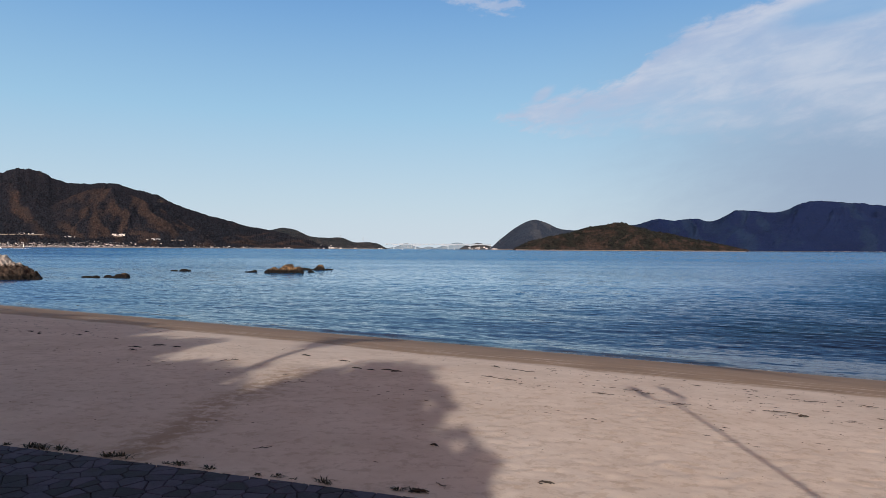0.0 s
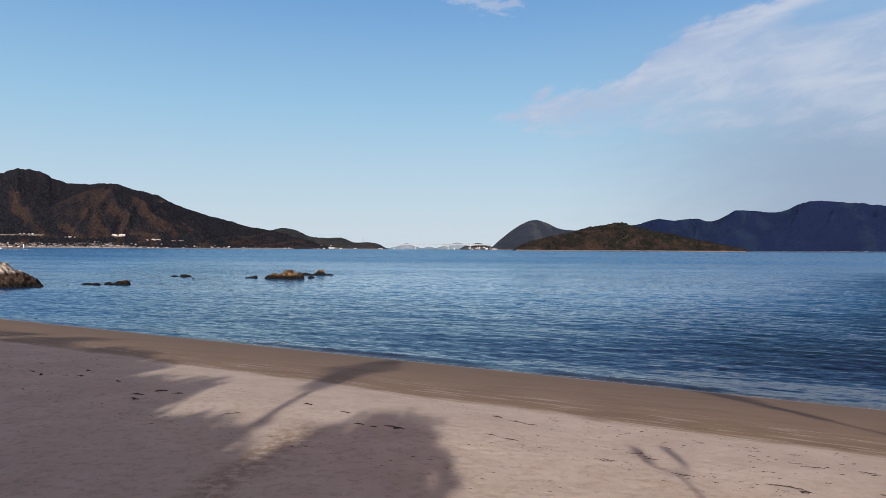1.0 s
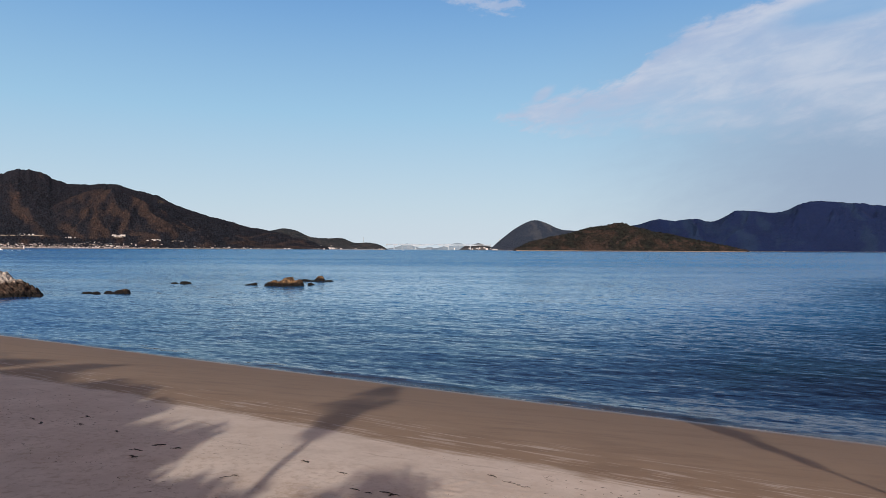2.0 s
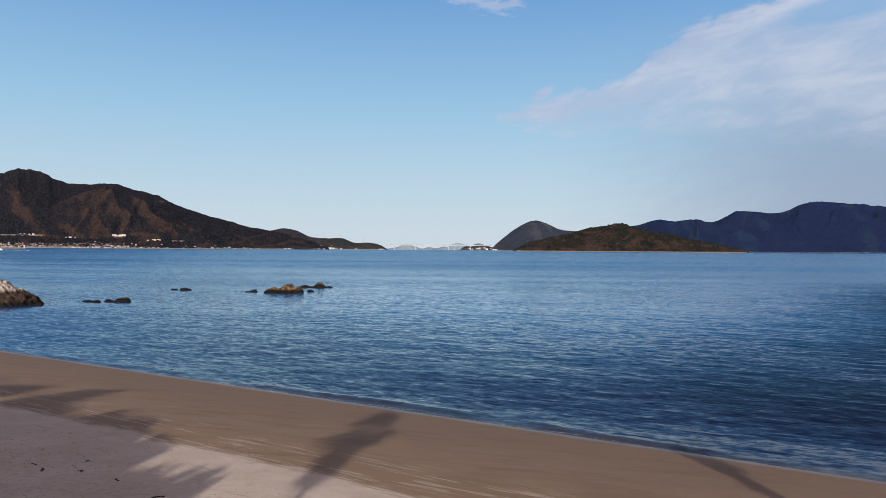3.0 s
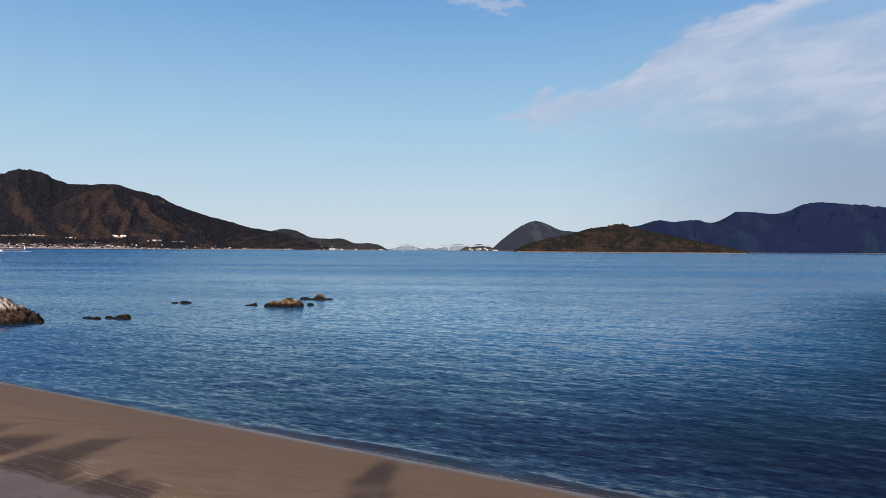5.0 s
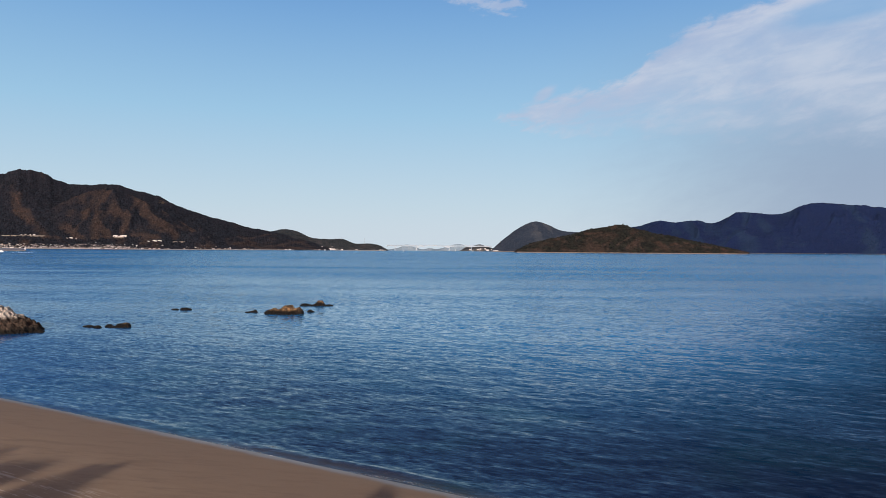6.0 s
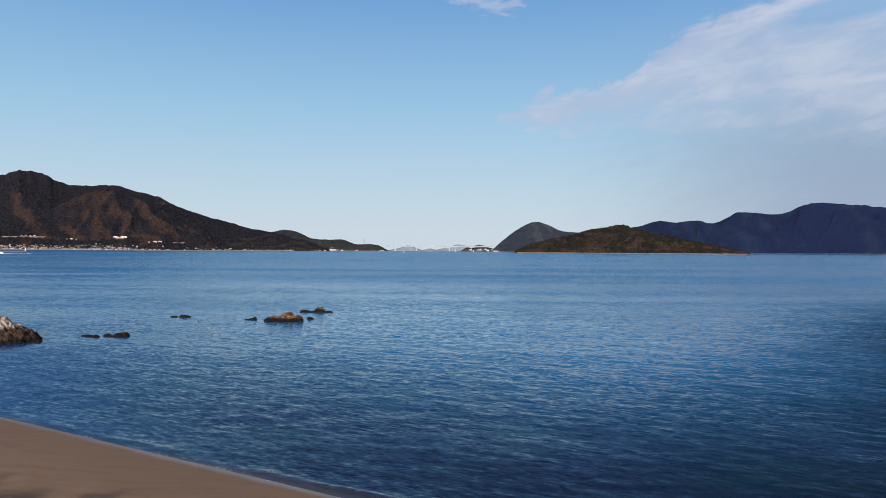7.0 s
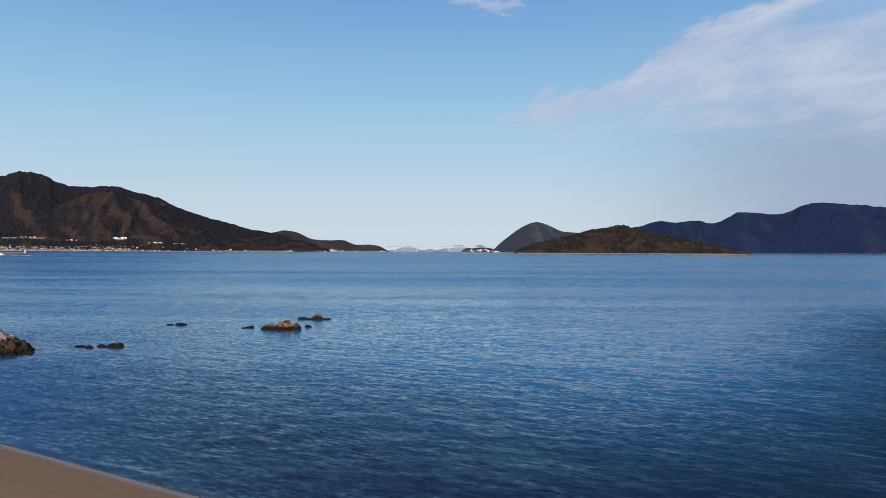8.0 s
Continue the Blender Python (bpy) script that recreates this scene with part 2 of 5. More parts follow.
def sand_material():
    mat, nt, b = material("beach_sand")
    pos, u, a = shore_coords(nt)
    grain = noise_of(nt, pos, 160.0, 2.0)
    patch = noise_of(nt, pos, 0.35, 5.0, 0.6)
    small = noise_of(nt, pos, 2.6, 4.0, 0.6)
    dry = mixc(nt, ramp01(nt, patch, 0.3, 0.7), (0.595, 0.482, 0.390), (0.685, 0.565, 0.465))
    dry = mixc(nt, mth(nt, "MULTIPLY", ramp01(nt, small, 0.52, 0.75), 0.35), dry, (0.54, 0.40, 0.30))
    damp = mixc(nt, ramp01(nt, patch, 0.3, 0.7), (0.275, 0.170, 0.093), (0.315, 0.200, 0.113))
    damp = mixc(nt, ramp01(nt, u, 30.0, 44.0), damp, (0.235, 0.146, 0.082))
    mottle = mth(nt, "MULTIPLY", ramp01(nt, noise_of(nt, mapped(nt, pos, 0.52, (0.22, 0.6, 0.3)), 1.0, 6.0, 0.68), 0.45, 0.68), 0.55)
    damp = mixc(nt, mottle, damp, (0.190, 0.112, 0.060))
    # wet zone with dry streaks drawn out along the shore
    line = node(nt, "ShaderNodeCombineXYZ", {0: mth(nt, "MULTIPLY", a, 0.24), 1: mth(nt, "MULTIPLY", u, 2.0)}).outputs[0]
    streak = noise_of(nt, line, 1.0, 5.0, 0.6, Distortion=0.3)
    fine = noise_of(nt, node(nt, "ShaderNodeCombineXYZ", {0: mth(nt, "MULTIPLY", a, 0.5), 1: mth(nt, "MULTIPLY", u, 4.0)}).outputs[0], 1.0, 4.0)
    wob = noise_of(nt, node(nt, "ShaderNodeCombineXYZ", {0: mth(nt, "MULTIPLY", a, 0.16), 1: 0.0}).outputs[0], 1.0, 3.0)
    uw = mth(nt, "ADD", u, mth(nt, "MULTIPLY", mth(nt, "SUBTRACT", wob, 0.5), 2.2))
    wet = ramp01(nt, mth(nt, "ADD", uw, mth(nt, "MULTIPLY", mth(nt, "SUBTRACT", fine, 0.5), 2.6)), 23.0, 24.1)
    zone = mth(nt, "MULTIPLY", ramp01(nt, uw, 23.0, 24.0), ramp01(nt, uw, 29.6, 27.0))
    dry_streak = mth(nt, "MULTIPLY", ramp01(nt, mth(nt, "ADD", mth(nt, "MULTIPLY", streak, 0.58), mth(nt, "MULTIPLY", fine, 0.42)), 0.53, 0.60), zone)
    wet = mth(nt, "SUBTRACT", wet, mth(nt, "MULTIPLY", dry_streak, 0.52), clamp=True)
    soak = ramp01(nt, mth(nt, "ADD", u, mth(nt, "MULTIPLY", mth(nt, "SUBTRACT", wob, 0.5), 1.6)), SHORE - 2.1, SHORE - 0.9)
    damp = mixc(nt, soak, damp, (0.200, 0.135, 0.090))
    thin = noise_of(nt, node(nt, "ShaderNodeCombineXYZ", {0: mth(nt, "MULTIPLY", a, 0.22), 1: mth(nt, "MULTIPLY", uw, 2.6), 2: 5.0}).outputs[0], 1.0, 5.0, 0.65)
    wrack = mth(nt, "MULTIPLY", ramp01(nt, thin, 0.60, 0.70), mth(nt, "MULTIPLY", ramp01(nt, u, 17.0, 19.5), ramp01(nt, u, 23.5, 22.5)))
    dry = mixc(nt, mth(nt, "MULTIPLY", wrack, 0.45), dry, (0.30, 0.20, 0.13))
    stain = ramp01(nt, noise_of(nt, pos, 0.9, 7.0, 0.72), 0.44, 0.66)
    dry = mixc(nt, mth(nt, "MULTIPLY", stain, 0.26), dry, (0.43, 0.30, 0.21))
    dirt = mth(nt, "MULTIPLY", ramp01(nt, noise_of(nt, pos, 3.4, 5.0, 0.7), 0.50, 0.62), ramp01(nt, u, 23.0, 15.0, 0.15, 1.0))
    dry = mixc(nt, mth(nt, "MULTIPLY", dirt, 0.38), dry, (0.35, 0.235, 0.150))
    # a churned brown trail down from the paving
    line_d = node(nt, "ShaderNodeVectorMath", {0: pos, 1: (*TRAIL_N, 0)}, operation="DOT_PRODUCT").outputs["Value"]
    line_d = mth(nt, "ABSOLUTE", mth(nt, "ADD", mth(nt, "SUBTRACT", line_d, TRAIL_D), mth(nt, "MULTIPLY", mth(nt, "SUBTRACT", patch, 0.5), 2.0)))
    churn = mth(nt, "MULTIPLY", ramp01(nt, line_d, 1.0, 0.1), ramp01(nt, noise_of(nt, pos, 3.0, 4.0, 0.7), 0.36, 0.58))
    churn = mth(nt, "MULTIPLY", churn, ramp01(nt, u, 17.5, 14.0))
    dry = mixc(nt, mth(nt, "MULTIPLY", churn, 0.70), dry, (0.27, 0.170, 0.095))
    col = mixc(nt, wet, dry, damp)
    speck = ramp01(nt, noise_of(nt, pos, 22.0, 2.0), 0.70, 0.76)
    col = mixc(nt, mth(nt, "MULTIPLY", speck, 0.35), col, (0.16, 0.11, 0.08))
    col = mixc(nt, mth(nt, "MULTIPLY", ramp01(nt, grain, 0.3, 0.7), 0.10), col, (0.30, 0.22, 0.16))
    feed(nt, b.inputs["Base Color"], col)
    feed(nt, b.inputs["Coat Weight"], mth(nt, "MULTIPLY", soak, 0.10))
    b.inputs["Coat Roughness"].default_value, b.inputs["Coat IOR"].default_value = 0.06, 1.4
    feed(nt, b.inputs["Roughness"], mth(nt, "SUBTRACT", 0.92, mth(nt, "MULTIPLY", mth(nt, "ADD", mth(nt, "MULTIPLY", wet, 0.12), mth(nt, "MULTIPLY", soak, 0.42)), 1.0)))
    # trodden dimples, lumps and grain
    pit = node(nt, "ShaderNodeTexVoronoi", {"Vector": pos, "Scale": 5.2, "Randomness": 1.0}, feature="SMOOTH_F1").outputs["Distance"]
    pit = ramp01(nt, pit, 0.05, 0.55)
    where = ramp01(nt, noise_of(nt, pos, 0.7, 3.0), 0.40, 0.60, 0.15, 1.0)
    h = mth(nt, "MULTIPLY", mth(nt, "MULTIPLY", pit, where), 0.55)
    h = mth(nt, "ADD", h, mth(nt, "MULTIPLY", noise_of(nt, pos, 6.5, 5.0, 0.68), 0.55))
    h = mth(nt, "ADD", h, mth(nt, "MULTIPLY", noise_of(nt, pos, 30.0, 3.0, 0.6), 0.12))
    h = mth(nt, "MULTIPLY", h, mth(nt, "SUBTRACT", 1.0, mth(nt, "MULTIPLY", ramp01(nt, u, 19.0, 24.5), 0.93)))
    bump(nt, b, h, 0.26, 0.034)
    return mat


def water_material():
    mat, nt, b = material("sea_water")
    pos, u, a = shore_coords(nt)
    off = mth(nt, "SUBTRACT", u, SHORE)
    gust = ramp01(nt, noise_of(nt, node(nt, "ShaderNodeCombineXYZ", {0: mth(nt, "MULTIPLY", a, 0.008), 1: mth(nt, "MULTIPLY", u, 0.018)}).outputs[0], 1.0, 5.0, 0.6), 0.35, 0.65, 0.75, 1.15)
    lane = noise_of(nt, mapped(nt, pos, 0.03, (0.0022, 0.014, 0.0)), 1.0, 4.0, 0.6)
    gust = mth(nt, "MULTIPLY", gust, ramp01(nt, lane, 0.38, 0.62, 0.72, 1.15))
    # open water is choppier than the lee of the beach
    gust = mth(nt, "MULTIPLY", gust, ramp01(nt, mth(nt, "SUBTRACT", u, SHORE), 5.0, 400.0, 0.88, 1.8, smooth=False))
    total = None
    wp = node(nt, "ShaderNodeVectorMath", {0: pos, 1: (0.955, -0.297, 0)}, operation="DOT_PRODUCT").outputs["Value"]
    wr = node(nt, "ShaderNodeVectorMath", {0: pos, 1: (0.297, 0.955, 0)}, operation="DOT_PRODUCT").outputs["Value"]
    for k, (sa, su, amp, turn) in enumerate(((0.20, 0.52, 0.20, 0.0), (0.62, 1.55, 0.38, 0.4), (1.5, 4.0, 0.27, -0.4), (4.8, 11.0, 0.13, 0.5))):
        p = node(nt, "ShaderNodeCombineXYZ", {0: mth(nt, "MULTIPLY", wp, sa), 1: mth(nt, "ADD", mth(nt, "MULTIPLY", wr, su), mth(nt, "MULTIPLY", wp, turn * sa)), 2: 3.7 * k}).outputs[0]
        c = noise_of(nt, p, 1.0, 1.5, 0.5, "Color", Distortion=0.25)
        c = node(nt, "ShaderNodeVectorMath", {0: c, 1: (0.5, 0.5, 0.5)}, operation="SUBTRACT").outputs[0]
        c = node(nt, "ShaderNodeVectorMath", {0: c, 1: (amp * 0.4, amp, 0.0)}, operation="MULTIPLY").outputs[0]
        total = c if total is None else node(nt, "ShaderNodeVectorMath", {0: total, 1: c}, operation="ADD").outputs[0]
    # narrow steep fronts below the crests
    front_n = noise_of(nt, node(nt, "ShaderNodeCombineXYZ", {0: mth(nt, "MULTIPLY", wp, 0.34), 1: mth(nt, "ADD", mth(nt, "MULTIPLY", wr, 1.05), mth(nt, "MULTIPLY", wp, 0.03)), 2: 21.0}).outputs[0], 1.0, 2.5, 0.5, Distortion=0.35)
    steep = node(nt, "ShaderNodeVectorMath", {0: (-0.048, -0.155, 0.0), "Scale": mth(nt, "MULTIPLY", ramp01(nt, front_n, 0.58, 0.67), ramp01(nt, off, 2.0, 30.0, 0.7, 1.25))}, operation="SCALE").outputs[0]
    total = node(nt, "ShaderNodeVectorMath", {0: total, 1: steep}, operation="ADD").outputs[0]
    total = node(nt, "ShaderNodeVectorMath", {0: total, "Scale": gust}, operation="SCALE").outputs[0]
    # ripples run in to the beach, with steeper faces on that side
    patch = noise_of(nt, pos, 0.05, 4.0)
    # right-hand water made darker for its dimmer reflection, in colour and tilt
    dark_right = mth(nt, "MULTIPLY", ramp01(nt, mth(nt, "ADD", a, mth(nt, "MULTIPLY", patch, 30.0)), -26.0, 52.0), mth(nt, "MULTIPLY", ramp01(nt, off, 4.0, 16.0), ramp01(nt, off, 420.0, 120.0)))
    # left-hand water made darker: its dimmer reflection, put into colour and tilt
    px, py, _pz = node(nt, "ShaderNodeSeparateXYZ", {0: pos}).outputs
    dark_side = mth(nt, "DIVIDE", mth(nt, "ADD", px, mth(nt, "MULTIPLY", py, 0.36)), mth(nt, "ADD", mth(nt, "MAXIMUM", py, 0.0), 60.0))
    dark_side = mth(nt, "ADD", dark_side, mth(nt, "ADD", mth(nt, "MULTIPLY", mth(nt, "SUBTRACT", patch, 0.5), 0.12), mth(nt, "MULTIPLY", mth(nt, "SUBTRACT", lane, 0.5), 0.25)))
    dark_side = ramp01(nt, dark_side, 0.08, -0.22)
    lean = mth(nt, "MULTIPLY", ramp01(nt, off, 60.0, 320.0, 0.9, 1.7), ramp01(nt, lane, 0.38, 0.62, 0.55, 1.45))
    lean = mth(nt, "MULTIPLY", lean, ramp01(nt, dark_side, 0.0, 1.0, 0.62, 2.2))
    # long slicks and wind lanes far out
    slick = noise_of(nt, mapped(nt, pos, 0.05, (0.0009, 0.0065, 0.0), (4, 9, 0)), 1.0, 5.0, 0.62)
    lean = mth(nt, "MULTIPLY", lean, mth(nt, "ADD", 1.0, mth(nt, "MULTIPLY", ramp01(nt, slick, 0.40, 0.60, -0.45, 0.75), ramp01(nt, off, 150.0, 600.0))))
    lean = mth(nt, "ADD", lean, mth(nt, "MULTIPLY", dark_right, 4.1))
    lean = mth(nt, "ADD", lean, mth(nt, "MULTIPLY", ramp01(nt, off, 60.0, 12.0, 0.0, 0.6), ramp01(nt, off, 1.0, 10.0)))
    lean = node(nt, "ShaderNodeVectorMath", {0: (-0.016, -0.052, 0.0), "Scale": lean}, operation="SCALE").outputs[0]
    total = node(nt, "ShaderNodeVectorMath", {0: total, 1: lean}, operation="ADD").outputs[0]
    geo = node(nt, "ShaderNodeNewGeometry").outputs["Normal"]
    nrm = node(nt, "ShaderNodeVectorMath", {0: geo, 1: total}, operation="ADD").outputs[0]
    nrm = node(nt, "ShaderNodeVectorMath", {0: nrm}, operation="NORMALIZE").outputs[0]
    nt.links.new(nrm, b.inputs["Normal"])
    far = mth(nt, "ADD", off, mth(nt, "MULTIPLY", mth(nt, "SUBTRACT", patch, 0.5), 24.0))
    col = mixc(nt, ramp01(nt, mth(nt, "ADD", off, mth(nt, "MULTIPLY", mth(nt, "SUBTRACT", patch, 0.5), 2.0)), 0.0, 2.2), WATER_NEAR, WATER_MID)
    # pale bottom glimmers through in places
    shoal = mth(nt, "MULTIPLY", ramp01(nt, noise_of(nt, pos, 0.035, 4.0, 0.6), 0.46, 0.66), ramp01(nt, off, 60.0, 12.0))
    col = mixc(nt, mth(nt, "MULTIPLY", shoal, 0.8), col, (0.006, 0.040, 0.052))
    # bluer outwards: body colour with the sky's reflection put in
    col = mixc(nt, ramp01(nt, far, 2.0, 110.0), col, WATER_SKY_BLUE)
    # dimmer reflection to left and right, painted as darker water
    col = mixc(nt, mth(nt, "MULTIPLY", dark_side, 0.8), col, (0.0015, 0.042, 0.150))
    col = mixc(nt, mth(nt, "MULTIPLY", dark_right, 1.0), col, WATER_NAVY)
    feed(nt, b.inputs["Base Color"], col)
    feed(nt, b.inputs["Roughness"], ramp01(nt, off, 20.0, 450.0, 0.04, 0.25))
    b.inputs["IOR"].default_value, b.inputs["Specular IOR Level"].default_value = 1.333, 0.5
    # shallow water lets the bottom show
    clear = node(nt, "ShaderNodeBsdfTransparent", {"Color": (0.86, 0.90, 0.92, 1)})
    see = ramp01(nt, mth(nt, "ADD", off, mth(nt, "MULTIPLY", mth(nt, "SUBTRACT", patch, 0.5), 4.0)), 0.0, 1.2, 0.3, 0.0)
    mix = node(nt, "ShaderNodeMixShader", {0: see, 1: b.outputs[0], 2: clear.outputs[0]})
    nt.links.new(mix.outputs[0], nt.nodes["Material Output"].inputs["Surface"])
    return mat


# the last two carry brighter and dimmer reflection within the body colour
WATER_NEAR, WATER_MID, WATER_SKY_BLUE, WATER_NAVY = (0.042, 0.048, 0.070), (0.0008, 0.010, 0.042), (0.004, 0.110, 0.280), (0.0004, 0.003, 0.013)


def spur_pattern(nt, pos, scale):
    """Brown on the spurs, parted by evergreen belts, ragged at the edges; relief shading is in the attribute."""
    share = node(nt, "ShaderNodeAttribute", attribute_name="wood_relief").outputs["Fac"]
    fine = noise_of(nt, pos, 0.020 * scale, 4.0, 0.6)
    return mth(nt, "ADD", share, mth(nt, "MULTIPLY", mth(nt, "SUBTRACT", fine, 0.5), 1.3))


def forest_material(name, dark, mid, rust, field, scale=1.0, rust_amt=0.5):
    """Hill ground under and between trees: mixed evergreen and bare winter wood."""
    mat, nt, b = material(name)
    pos = node(nt, "ShaderNodeNewGeometry").outputs["Position"]
    big = spur_pattern(nt, pos, scale)
    tree = node(nt, "ShaderNodeTexVoronoi", {"Vector": pos, "Scale": 0.085 * scale})
    crown = tree.outputs["Distance"]
    tone = node(nt, "ShaderNodeSeparateColor", {0: tree.outputs["Color"]}).outputs[0]
    col = mixc(nt, tone, dark, mid)
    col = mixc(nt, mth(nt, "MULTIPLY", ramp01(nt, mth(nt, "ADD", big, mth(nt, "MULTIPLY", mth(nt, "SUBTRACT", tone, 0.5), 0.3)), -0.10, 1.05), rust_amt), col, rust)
    col = mixc(nt, mth(nt, "MULTIPLY", ramp01(nt, noise_of(nt, pos, 0.012 * scale, 5.0), 0.64, 0.76), 0.8), col, field)
    feed(nt, b.inputs["Base Color"], col)
    b.inputs["Roughness"].default_value = 0.95
    b.inputs["Specular IOR Level"].default_value = 0.1
    bump(nt, b, mth(nt, "MULTIPLY", crown, -1.0), 0.7, 6.0 / scale)
    return mat


def clump_material(name, dark, mid, rust, rust_amt=0.35):
    mat, nt, b = material(name)
    geo = node(nt, "ShaderNodeNewGeometry")
    rnd, pos = geo.outputs["Random Per Island"], geo.outputs["Position"]
    big = spur_pattern(nt, pos, 1.0)
    col = mixc(nt, rnd, dark, mid)
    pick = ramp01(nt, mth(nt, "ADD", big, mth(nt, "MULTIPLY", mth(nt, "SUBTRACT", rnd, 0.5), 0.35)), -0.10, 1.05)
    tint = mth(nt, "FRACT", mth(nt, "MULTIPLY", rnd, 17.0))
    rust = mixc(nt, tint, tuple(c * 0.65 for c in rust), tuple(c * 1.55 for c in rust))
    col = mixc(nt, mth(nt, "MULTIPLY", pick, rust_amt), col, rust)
    feed(nt, b.inputs["Base Color"], col)
    b.inputs["Roughness"].default_value = 0.95
    b.inputs["Specular IOR Level"].default_value = 0.1
    return mat


def rock_material(name, light, dark, cap=0.0, cap_z=3.0):
    mat, nt, b = material(name)
    pos = node(nt, "ShaderNodeNewGeometry").outputs["Position"]
    z = node(nt, "ShaderNodeSeparateXYZ", {0: pos}).outputs[2]
    n1, n2 = noise_of(nt, pos, 0.9, 6.0, 0.65), noise_of(nt, pos, 5.0, 4.0, 0.6)
    col = mixc(nt, ramp01(nt, n1, 0.42, 0.64), dark, light)
    crack = node(nt, "ShaderNodeTexVoronoi", {"Vector": mapped(nt, pos, 0.3, (1.0, 1.0, 1.6)), "Scale": 1.1}, feature="DISTANCE_TO_EDGE").outputs["Distance"]
    col = mixc(nt, ramp01(nt, crack, 0.09, 0.0), col, (0.03, 0.022, 0.016))
    if cap:
        col = mixc(nt, mth(nt, "MULTIPLY", ramp01(nt, mth(nt, "ADD", z, mth(nt, "MULTIPLY", n1, 2.0)), cap_z, cap_z + 1.0), cap), col, (0.55, 0.49, 0.43))
    tide = ramp01(nt, mth(nt, "ADD", z, mth(nt, "MULTIPLY", mth(nt, "SUBTRACT", n1, 0.5), 0.8)), 1.5, 0.7)
    col = mixc(nt, tide, col, (0.006, 0.005, 0.004))
    feed(nt, b.inputs["Base Color"], col)
    feed(nt, b.inputs["Roughness"], mth(nt, "SUBTRACT", 0.9, mth(nt, "MULTIPLY", tide, 0.2)))
    b.inputs["Specular IOR Level"].default_value = 0.2
    h = mth(nt, "ADD", mth(nt, "MULTIPLY", ramp01(nt, crack, 0.0, 0.12), 0.5), n2)
    bump(nt, b, h, 0.9, 0.25)
    return mat


def foliage_material(name, lo, hi):
    mat, nt, b = material(name)
    rnd = node(nt, "ShaderNodeNewGeometry").outputs["Random Per Island"]
    feed(nt, b.inputs["Base Color"], mixc(nt, rnd, lo, hi))
    b.inputs["Roughness"].default_value = 0.7
    return mat


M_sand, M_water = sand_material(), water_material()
# evergreen tones lean blue: distance haze put into the colour
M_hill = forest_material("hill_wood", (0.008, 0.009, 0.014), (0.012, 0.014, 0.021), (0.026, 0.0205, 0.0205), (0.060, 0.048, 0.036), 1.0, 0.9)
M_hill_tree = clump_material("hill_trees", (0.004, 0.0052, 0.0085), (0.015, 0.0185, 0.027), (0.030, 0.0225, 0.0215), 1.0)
M_isl = forest_material("island_wood", (0.010, 0.0105, 0.012), (0.014, 0.0145, 0.0165), (0.028, 0.0225, 0.021), (0.050, 0.038, 0.032), 1.0, 0.6)
M_isl_tree = clump_material("island_trees", (0.005, 0.006, 0.006), (0.018, 0.020, 0.017), (0.034, 0.0235, 0.020), 0.85)
# paler and bluer for the haze before it, put into the colour
M_head = forest_material("headland_wood", (0.018, 0.023, 0.029), (0.028, 0.034, 0.040), (0.042, 0.040, 0.042), (0.05, 0.045, 0.042), 1.0, 0.6)
M_head_tree = clump_material("headland_trees", (0.010, 0.014, 0.018), (0.032, 0.037, 0.042), (0.044, 0.041, 0.043), 0.5)
# distance haze is put into the base colours of these far woods
M_cone_hazed = forest_material("far_wood_hazed", (0.017, 0.027, 0.047), (0.028, 0.039, 0.058), (0.055, 0.062, 0.074), (0.070, 0.072, 0.078))
M_cone_tree_hazed = clump_material("far_trees_hazed", (0.015, 0.023, 0.042), (0.036, 0.046, 0.064), (0.050, 0.058, 0.072), 0.6)
M_mtn_hazed = forest_material("mountain_wood_hazed", (0.0055, 0.0120, 0.045), (0.007, 0.0155, 0.050), (0.012, 0.026, 0.056), (0.015, 0.029, 0.056), 0.8, 0.6)
M_mtn_tree_hazed = clump_material("mountain_trees_hazed", (0.0065, 0.0135, 0.046), (0.009, 0.0175, 0.052), (0.012, 0.0245, 0.055), 0.6)
M_spit_hazed = forest_material("spit_wood_hazed", (0.050, 0.058, 0.066), (0.066, 0.072, 0.078), (0.085, 0.084, 0.082), (0.11, 0.11, 0.105))
M_pale_hazed = forest_material("pale_wood_hazed", (0.15, 0.21, 0.27), (0.19, 0.25, 0.30), (0.2, 0.25, 0.29), (0.22, 0.26, 0.29))
M_rock = rock_material("reef_rock", (0.25, 0.155, 0.078), (0.055, 0.034, 0.018))
M_rock_dark = rock_material("weedy_rock", (0.009, 0.007, 0.006), (0.005, 0.004, 0.003))
M_rock_cap = rock_material("pale_topped_rock", (0.095, 0.066, 0.050), (0.038, 0.027, 0.021), 0.8, 3.9)
M_slab = simple("paving_stone", (0.034, 0.029, 0.052), 0.8, 0.6, 2.6, 0.0, 0.01, 0.5)
M_mortar = simple("paving_joint", (0.016, 0.014, 0.018), 0.95, 0.3, 3.0)
M_bark = simple("bark", (0.16, 0.11, 0.07), 0.9, 0.4, 6.0, 0.0, 0.02)
M_leaf = foliage_material("pine_needles", (0.025, 0.05, 0.015), (0.07, 0.10, 0.03))
M_palm = foliage_material("palm_leaf", (0.05, 0.08, 0.025), (0.10, 0.13, 0.04))
M_grass = foliage_material("beach_grass", (0.016, 0.018, 0.008), (0.045, 0.040, 0.018))
M_weed = simple("dry_seaweed", (0.030, 0.022, 0.015), 0.85, 0.5, 12.0, 0.0, 0.005)
M_wood = simple("driftwood", (0.045, 0.032, 0.024), 0.85, 0.5, 9.0, 0.0, 0.004)
